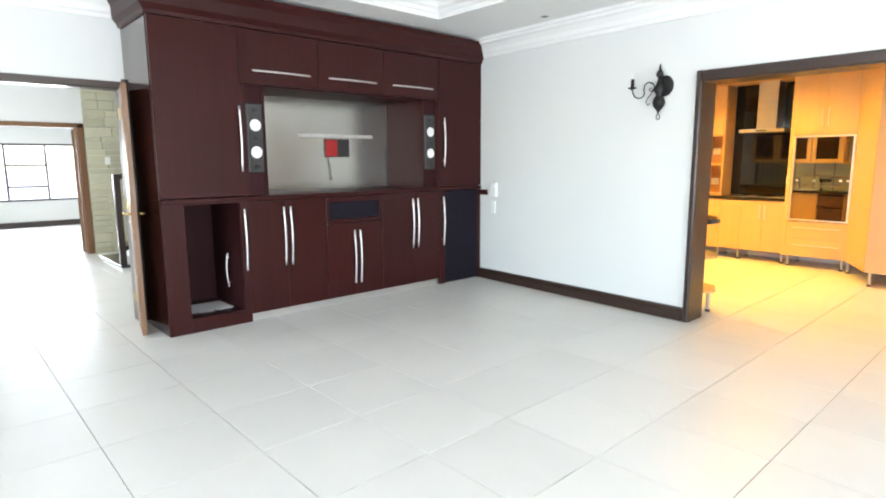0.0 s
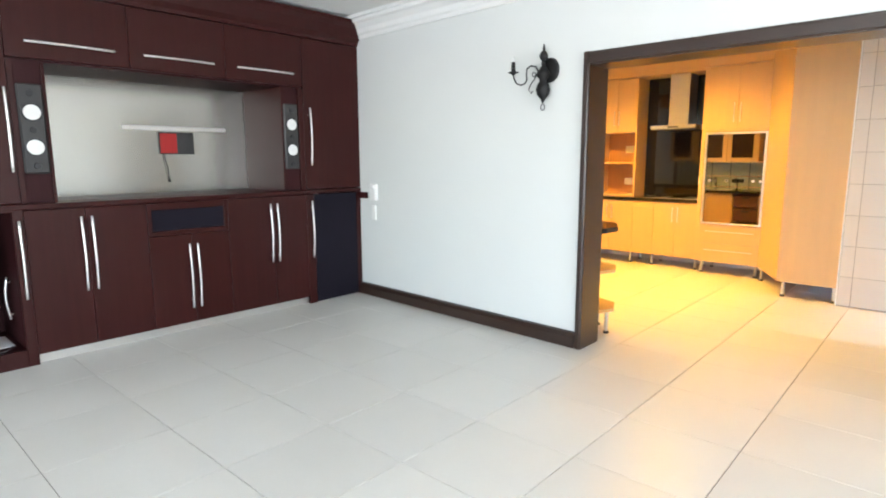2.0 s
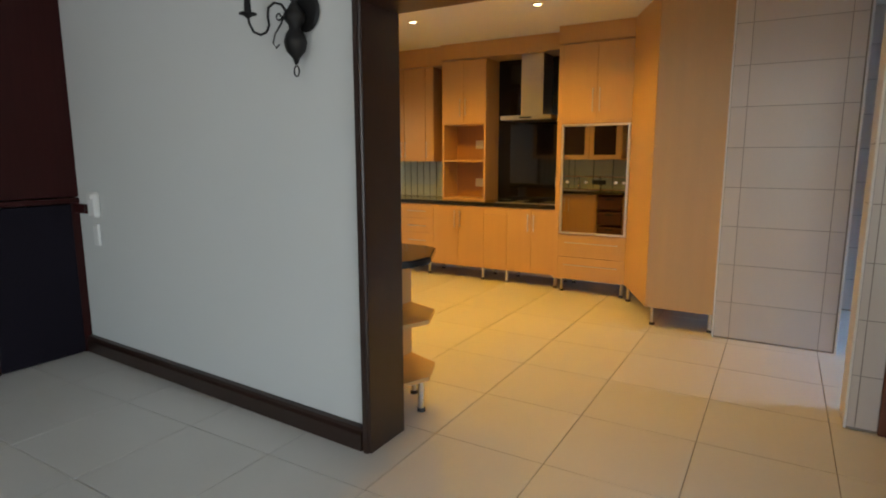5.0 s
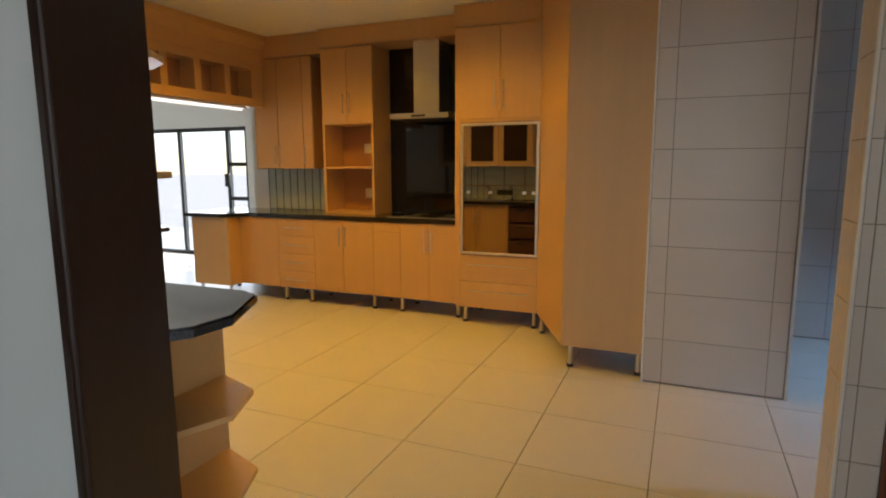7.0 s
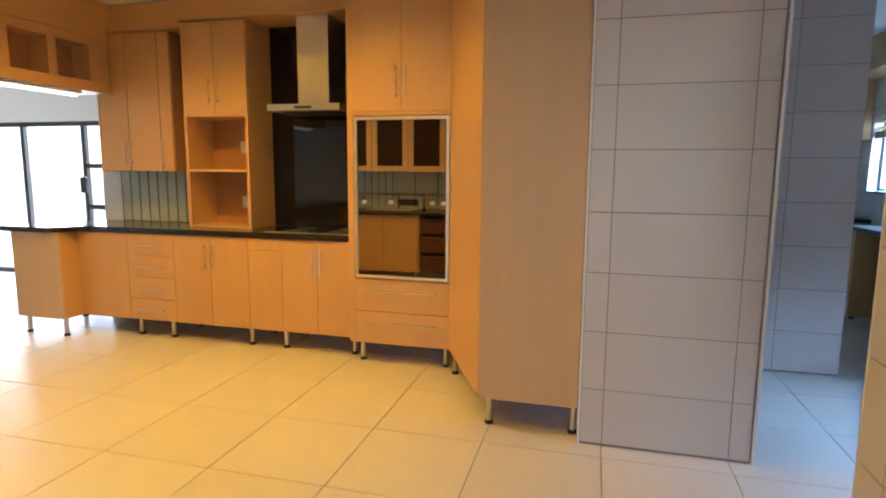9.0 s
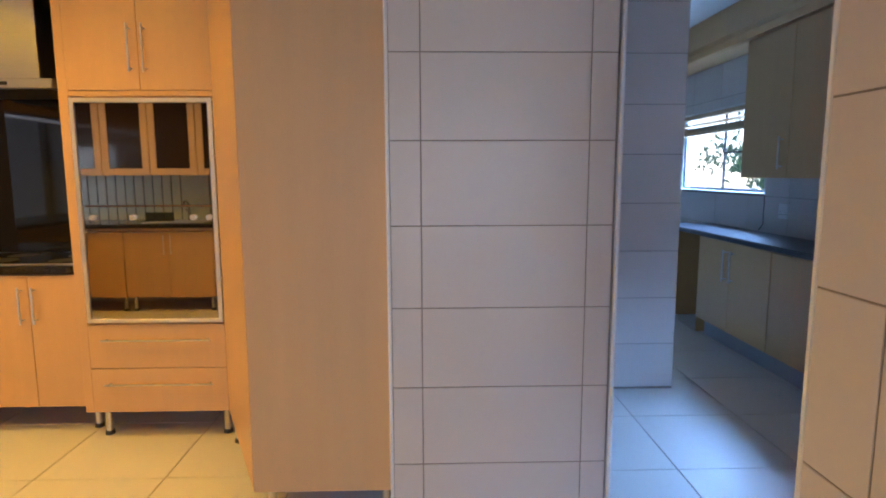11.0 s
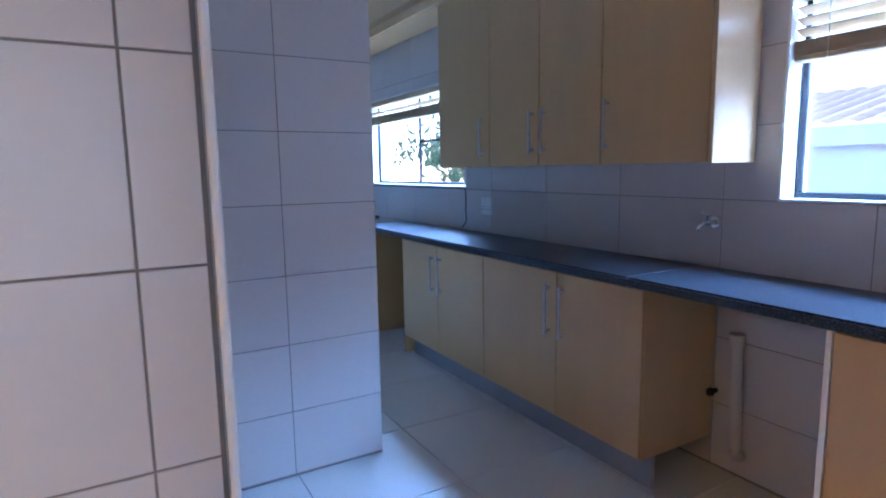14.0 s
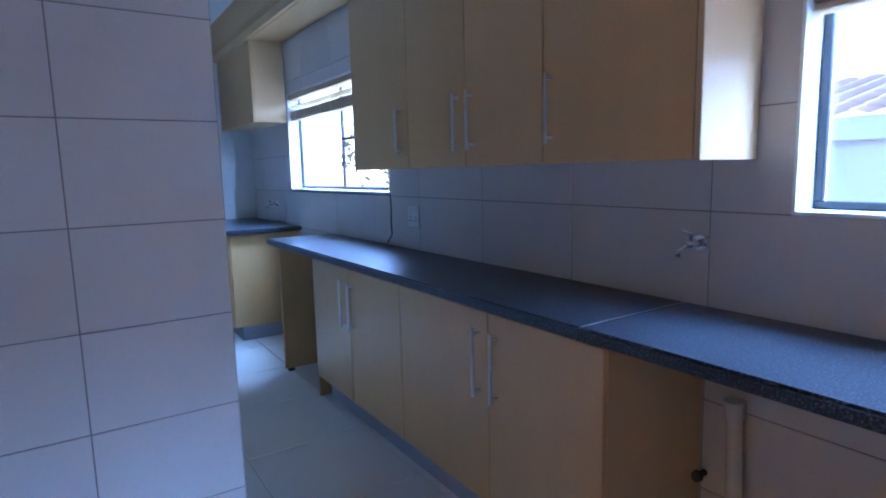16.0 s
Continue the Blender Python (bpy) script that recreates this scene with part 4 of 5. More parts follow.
def oven_tower():
    X = 9.68
    t = thing("oven_tower", (10.0, 3.92, 0), "tall maple oven housing with drawers on steel legs", "cabinet")
    part("body", blk((X + 0.02, 3.555, LEGH), (10.3, 4.312, 2.575)), MAPLEIN, t)
    part("side_strip", blk((X, 4.268, LEGH), (X + 0.02, 4.313, 2.575), 0.001), MAPLE, t)
    part("face_rail", blk((X + 0.001, 3.555, 1.79), (X + 0.02, 4.267, 1.815), 0.001), MAPLE, t)
    for a, b, hy in ((3.556, 3.908, 3.875), (3.911, 4.267, 3.945)):
        d = part("door", blk((X - 0.001, a, 1.818), (X + 0.019, b, 2.572), 0.0015), MAPLE, t)
        bar_handle(d, (X - 0.001, hy, 1.9), (X - 0.001, hy, 2.13), (-1, 0, 0))
    for z0, z1 in ((LEGH, 0.393), (0.397, 0.632)):
        d = part("drawer_front", blk((X - 0.001, 3.556, z0), (X + 0.019, 4.267, z1), 0.0015), MAPLE, t)
        bar_handle(d, (X, 3.63, z1 - 0.08), (X, 4.19, z1 - 0.08), (-1, 0, 0))
    for y in (4.24, 3.6):
        leg(t, X + 0.08, y, LEGH)
        leg(t, 10.2, y, LEGH)
    unparent_offset(t)
    o = thing("built_in_oven", (X, 3.91, 1.2), "built-in mirrored glass double oven in a steel frame", "oven")
    y0, y1, z0, z1 = 3.56, 4.255, 0.645, 1.78
    bm = bmesh.new()
    box(bm, (X - 0.02, y0, z0), (X + 0.01, y0 + 0.022, z1), 0.002)
    box(bm, (X - 0.02, y1 - 0.022, z0), (X + 0.01, y1, z1), 0.002)
    box(bm, (X - 0.02, y0 + 0.022, z0), (X + 0.01, y1 - 0.022, z0 + 0.02), 0.002)
    box(bm, (X - 0.02, y0 + 0.022, z1 - 0.022), (X + 0.01, y1 - 0.022, z1), 0.002)
    part("frame", bm, SATIN, o, "satin steel frame")
    for a, b, nm in ((z0 + 0.02, 1.115, "oven_door"), (1.12, 1.245, "control_panel"), (1.25, z1 - 0.022, "oven_door")):
        part(nm, blk((X - 0.014, y0 + 0.024, a), (X + 0.008, y1 - 0.024, b), 0.002), MIRRORG, o, "mirror-like dark glass")
    for y in (4.18, 3.98, 3.68, 3.60):
        part("knob", cyl(bmesh.new(), (X - 0.014, y, 1.19), (X - 0.034, y, 1.19), 0.014, seg=16), SATIN, o)
    part("display", blk((X - 0.0155, 3.78, 1.17), (X - 0.013, 3.92, 1.215)), BGLASS, o)
    unparent_offset(o)
    s = thing("wall_socket", (10.0, 4.317, 1.2), "white double socket beside the oven tower", "socket")
    part("plate", blk((9.71, 4.316, 1.13), (9.80, 4.328, 1.24), 0.003), WHITE, s)
    part("switch", blk((9.74, 4.327, 1.18), (9.76, 4.332, 1.205), 0.001), WHITE, s)
    unparent_offset(s)


oven_tower()


def corner_pantry():
    t = thing("corner_cupboard", (9.4, 3.1, 0), "tall maple corner cupboard with an angled door on steel legs", "cabinet")
    z0, z1 = 0.165, KZ - 0.002
    part("side_panel", prism(bmesh.new(), [(8.86, 2.648), (8.878, 2.648), (8.878, 3.182), (8.86, 3.182)], z0, z1), BLOND, t, "pale maple side panel")
    part("door", prism(bmesh.new(), [(8.866, 3.186), (8.882, 3.176), (9.676, 3.54), (9.666, 3.556)], z0, z1), MAPLE, t, "angled maple door")
    part("body", prism(bmesh.new(), [(8.885, 2.648), (10.3, 2.648), (10.3, 3.55), (9.70, 3.55), (8.885, 3.165)], z0 + 0.002, z1 - 0.002), MAPLEIN, t)
    for x, y in ((8.92, 3.13), (8.92, 2.67), (9.64, 3.5), (10.2, 2.8)):
        leg(t, x, y, z0)
    unparent_offset(t)


corner_pantry()


def shelf_beam():
    """Row of open cubbies hung over the breakfast counter."""
    t = thing("overhead_shelf", (8.0, 6.8, 2.03), "maple overhead shelf with a row of open cubbies", "shelf")
    Y0, Y1, x0, x1 = 6.62, 6.95, 6.60, 9.985
    part("bottom_board", blk((x0, Y0, 2.035), (x1, Y1, 2.118), 0.002), MAPLE, t)
    part("top_board", blk((x0, Y0, 2.398), (x1, Y1, 2.47), 0.002), MAPLE, t)
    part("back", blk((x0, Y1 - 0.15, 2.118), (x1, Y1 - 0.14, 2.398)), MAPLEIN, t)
    e = 9.80
    xs = [x0 + 0.03] + [9.50 - 0.377 * i - 0.037 for i in range(8) if 9.46 - 0.377 * i > x0 + 0.1] + [e + 0.09]
    for x in xs:
        w = 0.037 if x < 9.7 else 0.09
        part("divider", blk((x - w, Y0 + 0.001, 2.118), (x + w, Y1 - 0.15, 2.398), 0.001), MAPLE, t)
    prof = [(0, 2.472), (0.0, 2.62), (-0.06, 2.70), (-0.06, KZ - 0.002), (0.3, KZ - 0.002), (0.3, 2.472)]
    part("pelmet", sweep(bmesh.new(), prof, [(x0, Y0), (x1, Y0)]), MAPLE, t)
    unparent_offset(t)
    s = thing("tube_light", (8.3, 6.72, 2.02), "lit white tube light under the overhead shelf", "strip light")
    part("housing", blk((6.9, 6.67, 2.012), (9.75, 6.75, 2.033), 0.003), WHITE, s)
    part("tube", cyl(bmesh.new(), (6.92, 6.71, 1.998), (9.73, 6.71, 1.998), 0.013), STRIPGLOW, s)
    unparent_offset(s)


shelf_beam()


def breakfast_counter():
    t = thing("breakfast_counter", (7.4, 6.8, 0), "maple breakfast counter cabinet", "cabinet")
    part("body", blk((6.78, 6.5, 0.1), (8.39, 7.0, 0.885), 0.002), MAPLE, t)
    part("plinth", blk((6.82, 6.55, 0), (8.33, 6.95, 0.1)), KICK, t)
    unparent_offset(t)
    slab("worktop", [(6.225, 6.37), (8.43, 6.37), (8.5, 6.5), (8.5, 7.12), (8.43, 7.16), (6.225, 7.16)], 0.888, 0.925, GRANITE, "black granite top of the breakfast counter")


breakfast_counter()


def sink_side():
    """The run of cabinets on the lounge side of the kitchen."""
    F = 6.75
    slab("worktop", [(6.225, 3.952), (6.3, 3.90), (6.47, 3.885), (6.765, 4.035), (6.80, 4.13), (6.80, 6.365), (6.225, 6.365)], 0.872, 0.912, GRANITE, "black granite sink worktop with an angled end")
    e = thing("corner_shelf_unit", (6.45, 4.1, 0), "maple open end shelves with angled corners", "shelf unit")
    for z in (0.21, 0.54):
        part("shelf", prism(bmesh.new(), [(6.225, 3.952), (6.42, 3.87), (6.635, 3.965), (6.715, 4.188), (6.225, 4.188)], z, z + 0.022), MAPLE, e)
    part("side_panel", blk((6.225, 4.19, 0.155), (6.725, 4.206, 0.87), 0.002), MAPLE, e)
    part("side_panel", blk((6.225, 4.244, 0.155), (6.725, 4.262, 0.87), 0.002), MAPLE, e)
    part("back", blk((6.223, 3.955, 0.155), (6.236, 4.188, 0.87)), MAPLEIN, e)
    leg(e, 6.45, 3.945, 0.21)
    leg(e, 6.64, 4.12, 0.21)
    unparent_offset(e)
    b = thing("basket_unit", (6.5, 4.47, 0), "maple frame holding three brown wicker basket drawers", "cabinet")
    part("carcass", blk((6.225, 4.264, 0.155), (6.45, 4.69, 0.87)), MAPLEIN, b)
    for y in (4.264, 4.674):
        part("side_panel", blk((6.45, y, 0.155), (F, y + 0.016, 0.87)), MAPLE, b)
    for i in range(3):
        z = 0.17 + i * 0.235
        k = part("basket", blk((6.46, 4.29, z), (F - 0.005, 4.665, z + 0.2), 0.012), WICKER, b, "brown wicker basket")
        part("grip", blk((F - 0.006, 4.42, z + 0.15), (F + 0.002, 4.54, z + 0.178), 0.003), BLACK, k)
    leg(b, 6.68, 4.3, LEGH)
    unparent_offset(b)
    for y0, y1 in ((4.695, 5.59), (5.595, 6.36)):
        t = thing("base_cabinet", (6.5, (y0 + y1) / 2, 0), "maple base cabinet with two doors on steel legs", "cabinet", "kitchen base cabinets")
        part("body", blk((6.225, y0, LEGH), (F - 0.02, y1, 0.87)), MAPLEIN, t)
        m = (y0 + y1) / 2
        for a, c, hy in ((y0, m, m - 0.035), (m, y1, m + 0.035)):
            d = part("door", blk((F - 0.019, a + 0.002, LEGH), (F, c - 0.002, 0.868), 0.0015), MAPLE, t)
            bar_handle(d, (F, hy, 0.6), (F, hy, 0.8), (1, 0, 0))
        for y in (y0 + 0.05, y1 - 0.05):
            leg(t, F - 0.08, y, LEGH)
        unparent_offset(t)
    k = thing("sink", (6.5, 5.1, 0.9), "steel sink set in the black worktop", "sink")
    bm = bmesh.new()
    for a, c in (((6.3, 4.8), (6.7, 4.82)), ((6.3, 5.4), (6.7, 5.42)), ((6.3, 4.82), (6.32, 5.4)), ((6.68, 4.82), (6.7, 5.4))):
        box(bm, (*a, 0.913), (*c, 0.919), 0.002)
    part("rim", bm, STEEL, k)
    part("bowl", blk((6.325, 4.825, 0.9125), (6.675, 5.395, 0.914)), STEEL, k)
    unparent_offset(k)
    for y in (5.1, 4.75):
        p = thing("tap", (6.29, y, 0.92), "small chrome mixer tap at the sink", "tap", "kitchen taps")
        bm = cyl(bmesh.new(), (6.28, y, 0.913), (6.28, y, 1.0), 0.016)
        tube(bm, [(6.28, y, 1.0), (6.29, y, 1.08), (6.33, y, 1.12), (6.39, y, 1.12), (6.42, y, 1.09)], 0.01)
        part("spout", bm, CHROME, p, smooth=True)
        part("lever", cyl(bmesh.new(), (6.28, y, 1.0), (6.25, y + 0.05, 1.03), 0.006), CHROME, p)
        unparent_offset(p)
    g = empty("wall_tiles", (6.23, 5.1, 1.15), "pale green wall tiles in upright strips", "wall tiles", kind="structure")
    part("bed", blk((6.222, 4.25, 0.913), (6.226, 6.36, 1.4)), DGROUT, g)
    y = 4.27
    while y < 6.3:
        w = 0.3 if y < 5.0 else 0.088
        part("tile", blk((6.224, y, 0.916), (6.234, y + w, 1.4), 0.0015), STRIPE, g)
        y += w + 0.012
    unparent_offset(g)
    # glazed wall cabinets
    y = 4.40
    for i in range(4):
        t = thing("wall_cabinet", (6.4, y + 0.24, 1.4), "maple wall cabinet with a smoked glass door", "cabinet", "glazed wall cabinets")
        part("body", blk((6.225, y, 1.4), (6.53, y + 0.48, 2.5)), MAPLEIN, t)
        bm = bmesh.new()
        box(bm, (6.531, y + 0.002, 1.4), (6.55, y + 0.07, 2.5), 0.001)
        box(bm, (6.531, y + 0.41, 1.4), (6.55, y + 0.478, 2.5), 0.001)
        box(bm, (6.531, y + 0.07, 1.4), (6.55, y + 0.41, 1.47), 0.001)
        box(bm, (6.531, y + 0.07, 2.43), (6.55, y + 0.41, 2.5), 0.001)
        d = part("door_frame", bm, BLOND, t)
        part("door_glass", blk((6.533, y + 0.068, 1.468), (6.542, y + 0.412, 2.432)), SMOKED, d, "smoked glass")
        if i == 0:
            part("end_panel", blk((6.224, y - 0.018, 1.39), (6.552, y - 0.001, KZ - 0.003)), MAPLE, t)
        unparent_offset(t)
        y += 0.485
    pelmet("pelmet", 6.225, 6.56, 4.383, 6.6, 2.505, KZ - 0.003, "maple pelmet board over the glazed cabinets")
    s = thing("end_shelf", (6.35, 4.2, 1.4), "maple open end shelves beside the glazed cabinets", "shelf")
    for z in (1.39, 1.78, 2.12):
        part("shelf", prism(bmesh.new(), [(6.225, 4.06), (6.36, 4.055), (6.46, 4.12), (6.53, 4.25), (6.54, 4.38), (6.225, 4.38)], z, z + 0.022), MAPLE, s)
    unparent_offset(s)


sink_side()
for px, py, watts in DOWNLIGHTS:
    downlight(px, py, KZ, True)


def passage_door():
    t = empty("door_3", (7.43, 1.2, 0), "red-brown timber door and frame in the tiled wall end", "door", kind="structure")
    part("frame", blk((7.405, 1.62, 0), (7.435, 1.705, 2.1), 0.004), REDWOOD, t)
    part("frame", blk((7.405, 0.75, 0), (7.435, 0.83, 2.1), 0.004), REDWOOD, t)
    part("head", blk((7.405, 0.75, 2.102), (7.435, 1.705, 2.18), 0.004), REDWOOD, t)
    part("leaf", blk((7.415, 0.832, 0.01), (7.438, 1.618, 2.098), 0.002), REDWOOD, t)
    unparent_offset(t)


passage_door()
# ---- scullery ----
SF, SW = 0.15, -0.328  # cabinet fronts, tiled wall face


def scullery_base():
    def unit(x0, x1, two, label):
        t = thing("base_cabinet", ((x0 + x1) / 2, -0.08, 0), label, "cabinet", "scullery base cabinets")
        part("body", blk((x0 + 0.001, SW + 0.01, 0.145), (x1 - 0.001, SF - 0.02, 0.868)), BLOND, t)
        m = (x0 + x1) / 2 if two is None else two
        for a, b, hx in ((x0, m, m - 0.05), (m, x1, m + 0.05)):
            d = part("door", blk((a + 0.002, SF - 0.019, 0.155), (b - 0.002, SF, 0.865), 0.0015), MAPLE, t)
            bar_handle(d, (hx, SF, 0.555), (hx, SF, 0.805), (0, 1, 0), 0.006, 0.032)
        part("plinth", blk((x0, SF - 0.1, 0), (x1, SF - 0.082, 0.144)), KICK, t, "grey plinth board")
        unparent_offset(t)

    unit(10.545, 11.583, 11.076, "maple base cabinet with two doors under the dark worktop")
    unit(9.414, 10.543, 9.924, "maple base cabinet with two doors beside the open bay")
    p = thing("support_panel", (12.2, -0.08, 0), "maple support panel under the worktop end", "panel")
    part("panel", blk((12.19, SW + 0.01, 0.02), (12.215, SF, 0.868), 0.001), MAPLE, p)
    part("foot", blk((12.185, SF - 0.06, 0), (12.22, SF - 0.02, 0.02)), BLACK, p)
    unparent_offset(p)
    p = thing("support_panel", (11.59, -0.08, 0), "maple cabinet end panel facing the open bay", "panel")
    part("panel", blk((11.584, SW + 0.01, 0.02), (11.60, SF - 0.01, 0.868), 0.001), MAPLE, p)
    unparent_offset(p)
    t = thing("base_cabinet", (8.2, -0.08, 0), "maple base cabinet with white edging under the window", "cabinet", "scullery base cabinets")
    part("body", blk((7.725, SW + 0.01, 0.145), (8.725, SF - 0.02, 0.868)), BLOND, t)
    for a, b in ((7.727, 8.225), (8.228, 8.722)):
        part("door", blk((a, SF - 0.019, 0.155), (b, SF, 0.865), 0.0015), MAPLE, t)
    part("edge_strip", blk((8.726, SW + 0.01, 0.0), (8.744, SF + 0.002, 0.868), 0.001), WHITE, t, "white edged side panel")
    part("plinth", blk((7.725, SF - 0.1, 0), (8.725, SF - 0.082, 0.144)), KICK, t)
    unparent_offset(t)
    for x0, x1 in ((7.725, 9.4875), (9.4885, 12.39)):
        ob = slab("worktop", [(x0, SW + 0.002), (x1, SW + 0.002), (x1, SF + 0.02), (x0, SF + 0.02)], 0.872, 0.912, LAMINATE, "dark speckled laminate worktop along the tiled wall")
    j = thing("joint_strip", (9.488, -0.1, 0.912), "thin silver joint strip across the worktop", "joint strip")
    part("strip", blk((9.4865, SW + 0.004, 0.9122), (9.4895, SF + 0.012, 0.9132)), SATIN, j)
    unparent_offset(j)
    # far unit
    t = thing("base_cabinet", (13.7, 0, 0), "maple base cabinet in the far scullery corner", "cabinet", "scullery base cabinets")
    part("body", blk((13.12, SW + 0.01, 0.12), (14.38, 0.25, 0.88)), MAPLE, t)
    for a, b in ((13.13, 13.75), (13.755, 14.37)):
        part("door", blk((a, 0.251, 0.125), (b, 0.27, 0.875), 0.0015), MAPLE, t)
    part("plinth", blk((13.14, SW + 0.01, 0), (14.38, 0.19, 0.118)), KICK, t)
    unparent_offset(t)
    slab("worktop", [(13.06, SW + 0.002), (14.39, SW + 0.002), (14.39, 0.3), (13.06, 0.3)], 0.882, 0.922, LAMINATE, "dark speckled laminate worktop of the far unit")
    t = thing("wall_cabinet", (13.8, -0.18, 1.78), "maple wall cabinet in the far scullery corner", "cabinet", "scullery wall cabinets")
    part("body", blk((13.26, SW + 0.01, 1.79), (14.38, -0.06, 2.44)), BLOND, t)
    for a, b in ((13.26, 13.81), (13.813, 14.37)):
        part("door", blk((a + 0.001, -0.059, 1.785), (b, -0.04, 2.44), 0.0015), MAPLE, t)
    unparent_offset(t)


scullery_base()


def scullery_uppers():
    UF = -0.043
    for x0, x1, hx, label in ((10.756, 11.352, 10.82, "maple wall cabinet with one door"), (10.3, 10.754, 10.345, "maple wall cabinet with one door"), (9.856, 10.298, 10.25, "maple wall cabinet with one door"), (9.297, 9.854, 9.81, "maple wall cabinet with one wide door and pale side panel")):
        t = thing("wall_cabinet", ((x0 + x1) / 2, -0.18, 1.365), label, "cabinet", "scullery wall cabinets")
        part("body", blk((x0 + 0.001, SW + 0.01, 1.37), (x1 - 0.001, UF - 0.02, 2.43)), BLOND, t)
        d = part("door", blk((x0 + 0.002, UF - 0.019, 1.365), (x1 - 0.002, UF, 2.432), 0.0015), MAPLE, t)
        bar_handle(d, (hx, UF, 1.43), (hx, UF, 1.66), (0, 1, 0), 0.006, 0.032)
        if x0 < 9.5:
            part("side_panel", blk((x0 - 0.02, SW + 0.01, 1.362), (x0 - 0.001, UF + 0.002, 2.435), 0.002), BLOND, t, "pale maple side panel")
        unparent_offset(t)
    t = thing("pelmet", (11.8, -0.17, 2.45), "long maple pelmet over the wall cabinets and window", "pelmet")
    prof = [(0.0, 2.44), (-0.03, 2.44), (-0.03, 2.50), (-0.06, 2.53), (-0.06, KZ - 0.004), (0.0, KZ - 0.004)]
    bm = sweep(bmesh.new(), [(o, z) for o, z in prof], [(14.39, -0.04), (9.24, -0.04)])
    part("board", bm, MAPLE, t)
    part("soffit", blk((9.24, SW + 0.01, 2.437), (14.39, -0.042, 2.452)), MAPLE, t)
    unparent_offset(t)


scullery_uppers()


def scullery_window(name, W, mulls, rails, blind_z, label):
    x0, x1, z0, z1 = W
    far_window(name, x0 + 0.012, x1 - 0.012, z0 + 0.012, z1, -0.428, mulls, rails, 0.022, label=label)
    # tiled, white-edged reveal
    t = empty("trim", ((x0 + x1) / 2, -0.4, z0), "white painted window reveal", "trim", kind="structure")
    part("sill", blk((x0, -0.5, z0 - 0.001), (x1, SW + 0.008, z0 + 0.011), 0.002), WHITE, t)
    part("reveal", blk((x0, -0.5, z0 + 0.012), (x0 + 0.011, SW + 0.006, z1), 0.002), WHITE, t)
    part("reveal", blk((x1 - 0.011, -0.5, z0 + 0.012), (x1, SW + 0.006, z1), 0.002), WHITE, t)
    part("reveal", blk((x0 + 0.012, -0.5, z1 - 0.011), (x1 - 0.012, SW + 0.006, z1), 0.002), WHITE, t)
    unparent_offset(t)
    # wooden venetian blind, drawn part of the way up
    b = thing("venetian_blind", ((x0 + x1) / 2, -0.36, z1), "brown wooden venetian blind drawn part way up", "blind", "scullery blinds")
    a0, a1 = x0 + 0.015, x1 - 0.015
    part("head_rail", blk((a0, -0.41, z1 - 0.055), (a1, -0.33, z1 - 0.012), 0.003), BLIND, b)
    bot = blind_z
    part("bottom_rail", blk((a0, -0.4, bot), (a1, -0.345, bot + 0.022), 0.004), BLIND, b)
    z = bot + 0.026
    stack = 10
    for i in range(stack):
        part("slat", blk((a0, -0.40, z), (a1, -0.345, z + 0.003)), BLIND, b)
        z += 0.0052
    zs = z
    n = max(int((z1 - 0.07 - zs) / 0.04), 0)
    for i in range(n):
        zz = zs + 0.03 + i * 0.04
        if zz > z1 - 0.07:
            break
        bm = blk((a0, -0.027, -0.0015), (a1, 0.027, 0.0015))
        bm.transform(Matrix.Translation((0, -0.372, zz)) @ Matrix.Rotation(radians(22), 4, "X"))
        part("slat", bm, BLIND, b)
    for x in (a0 + 0.12, (a0 + a1) / 2, a1 - 0.12):
        part("cord", cyl(bmesh.new(), (x, -0.342, bot), (x, -0.342, z1 - 0.05), 0.0016, seg=6), WHITE, b)
    unparent_offset(b)


scullery_window("window_3", W1, [12.36], [(11.49, 12.36, 1.6)], 1.80, "dark-framed scullery window looking onto a tree")
scullery_window("window_4", W2, [8.5], [], 1.735, "dark-framed scullery window looking onto the next house")


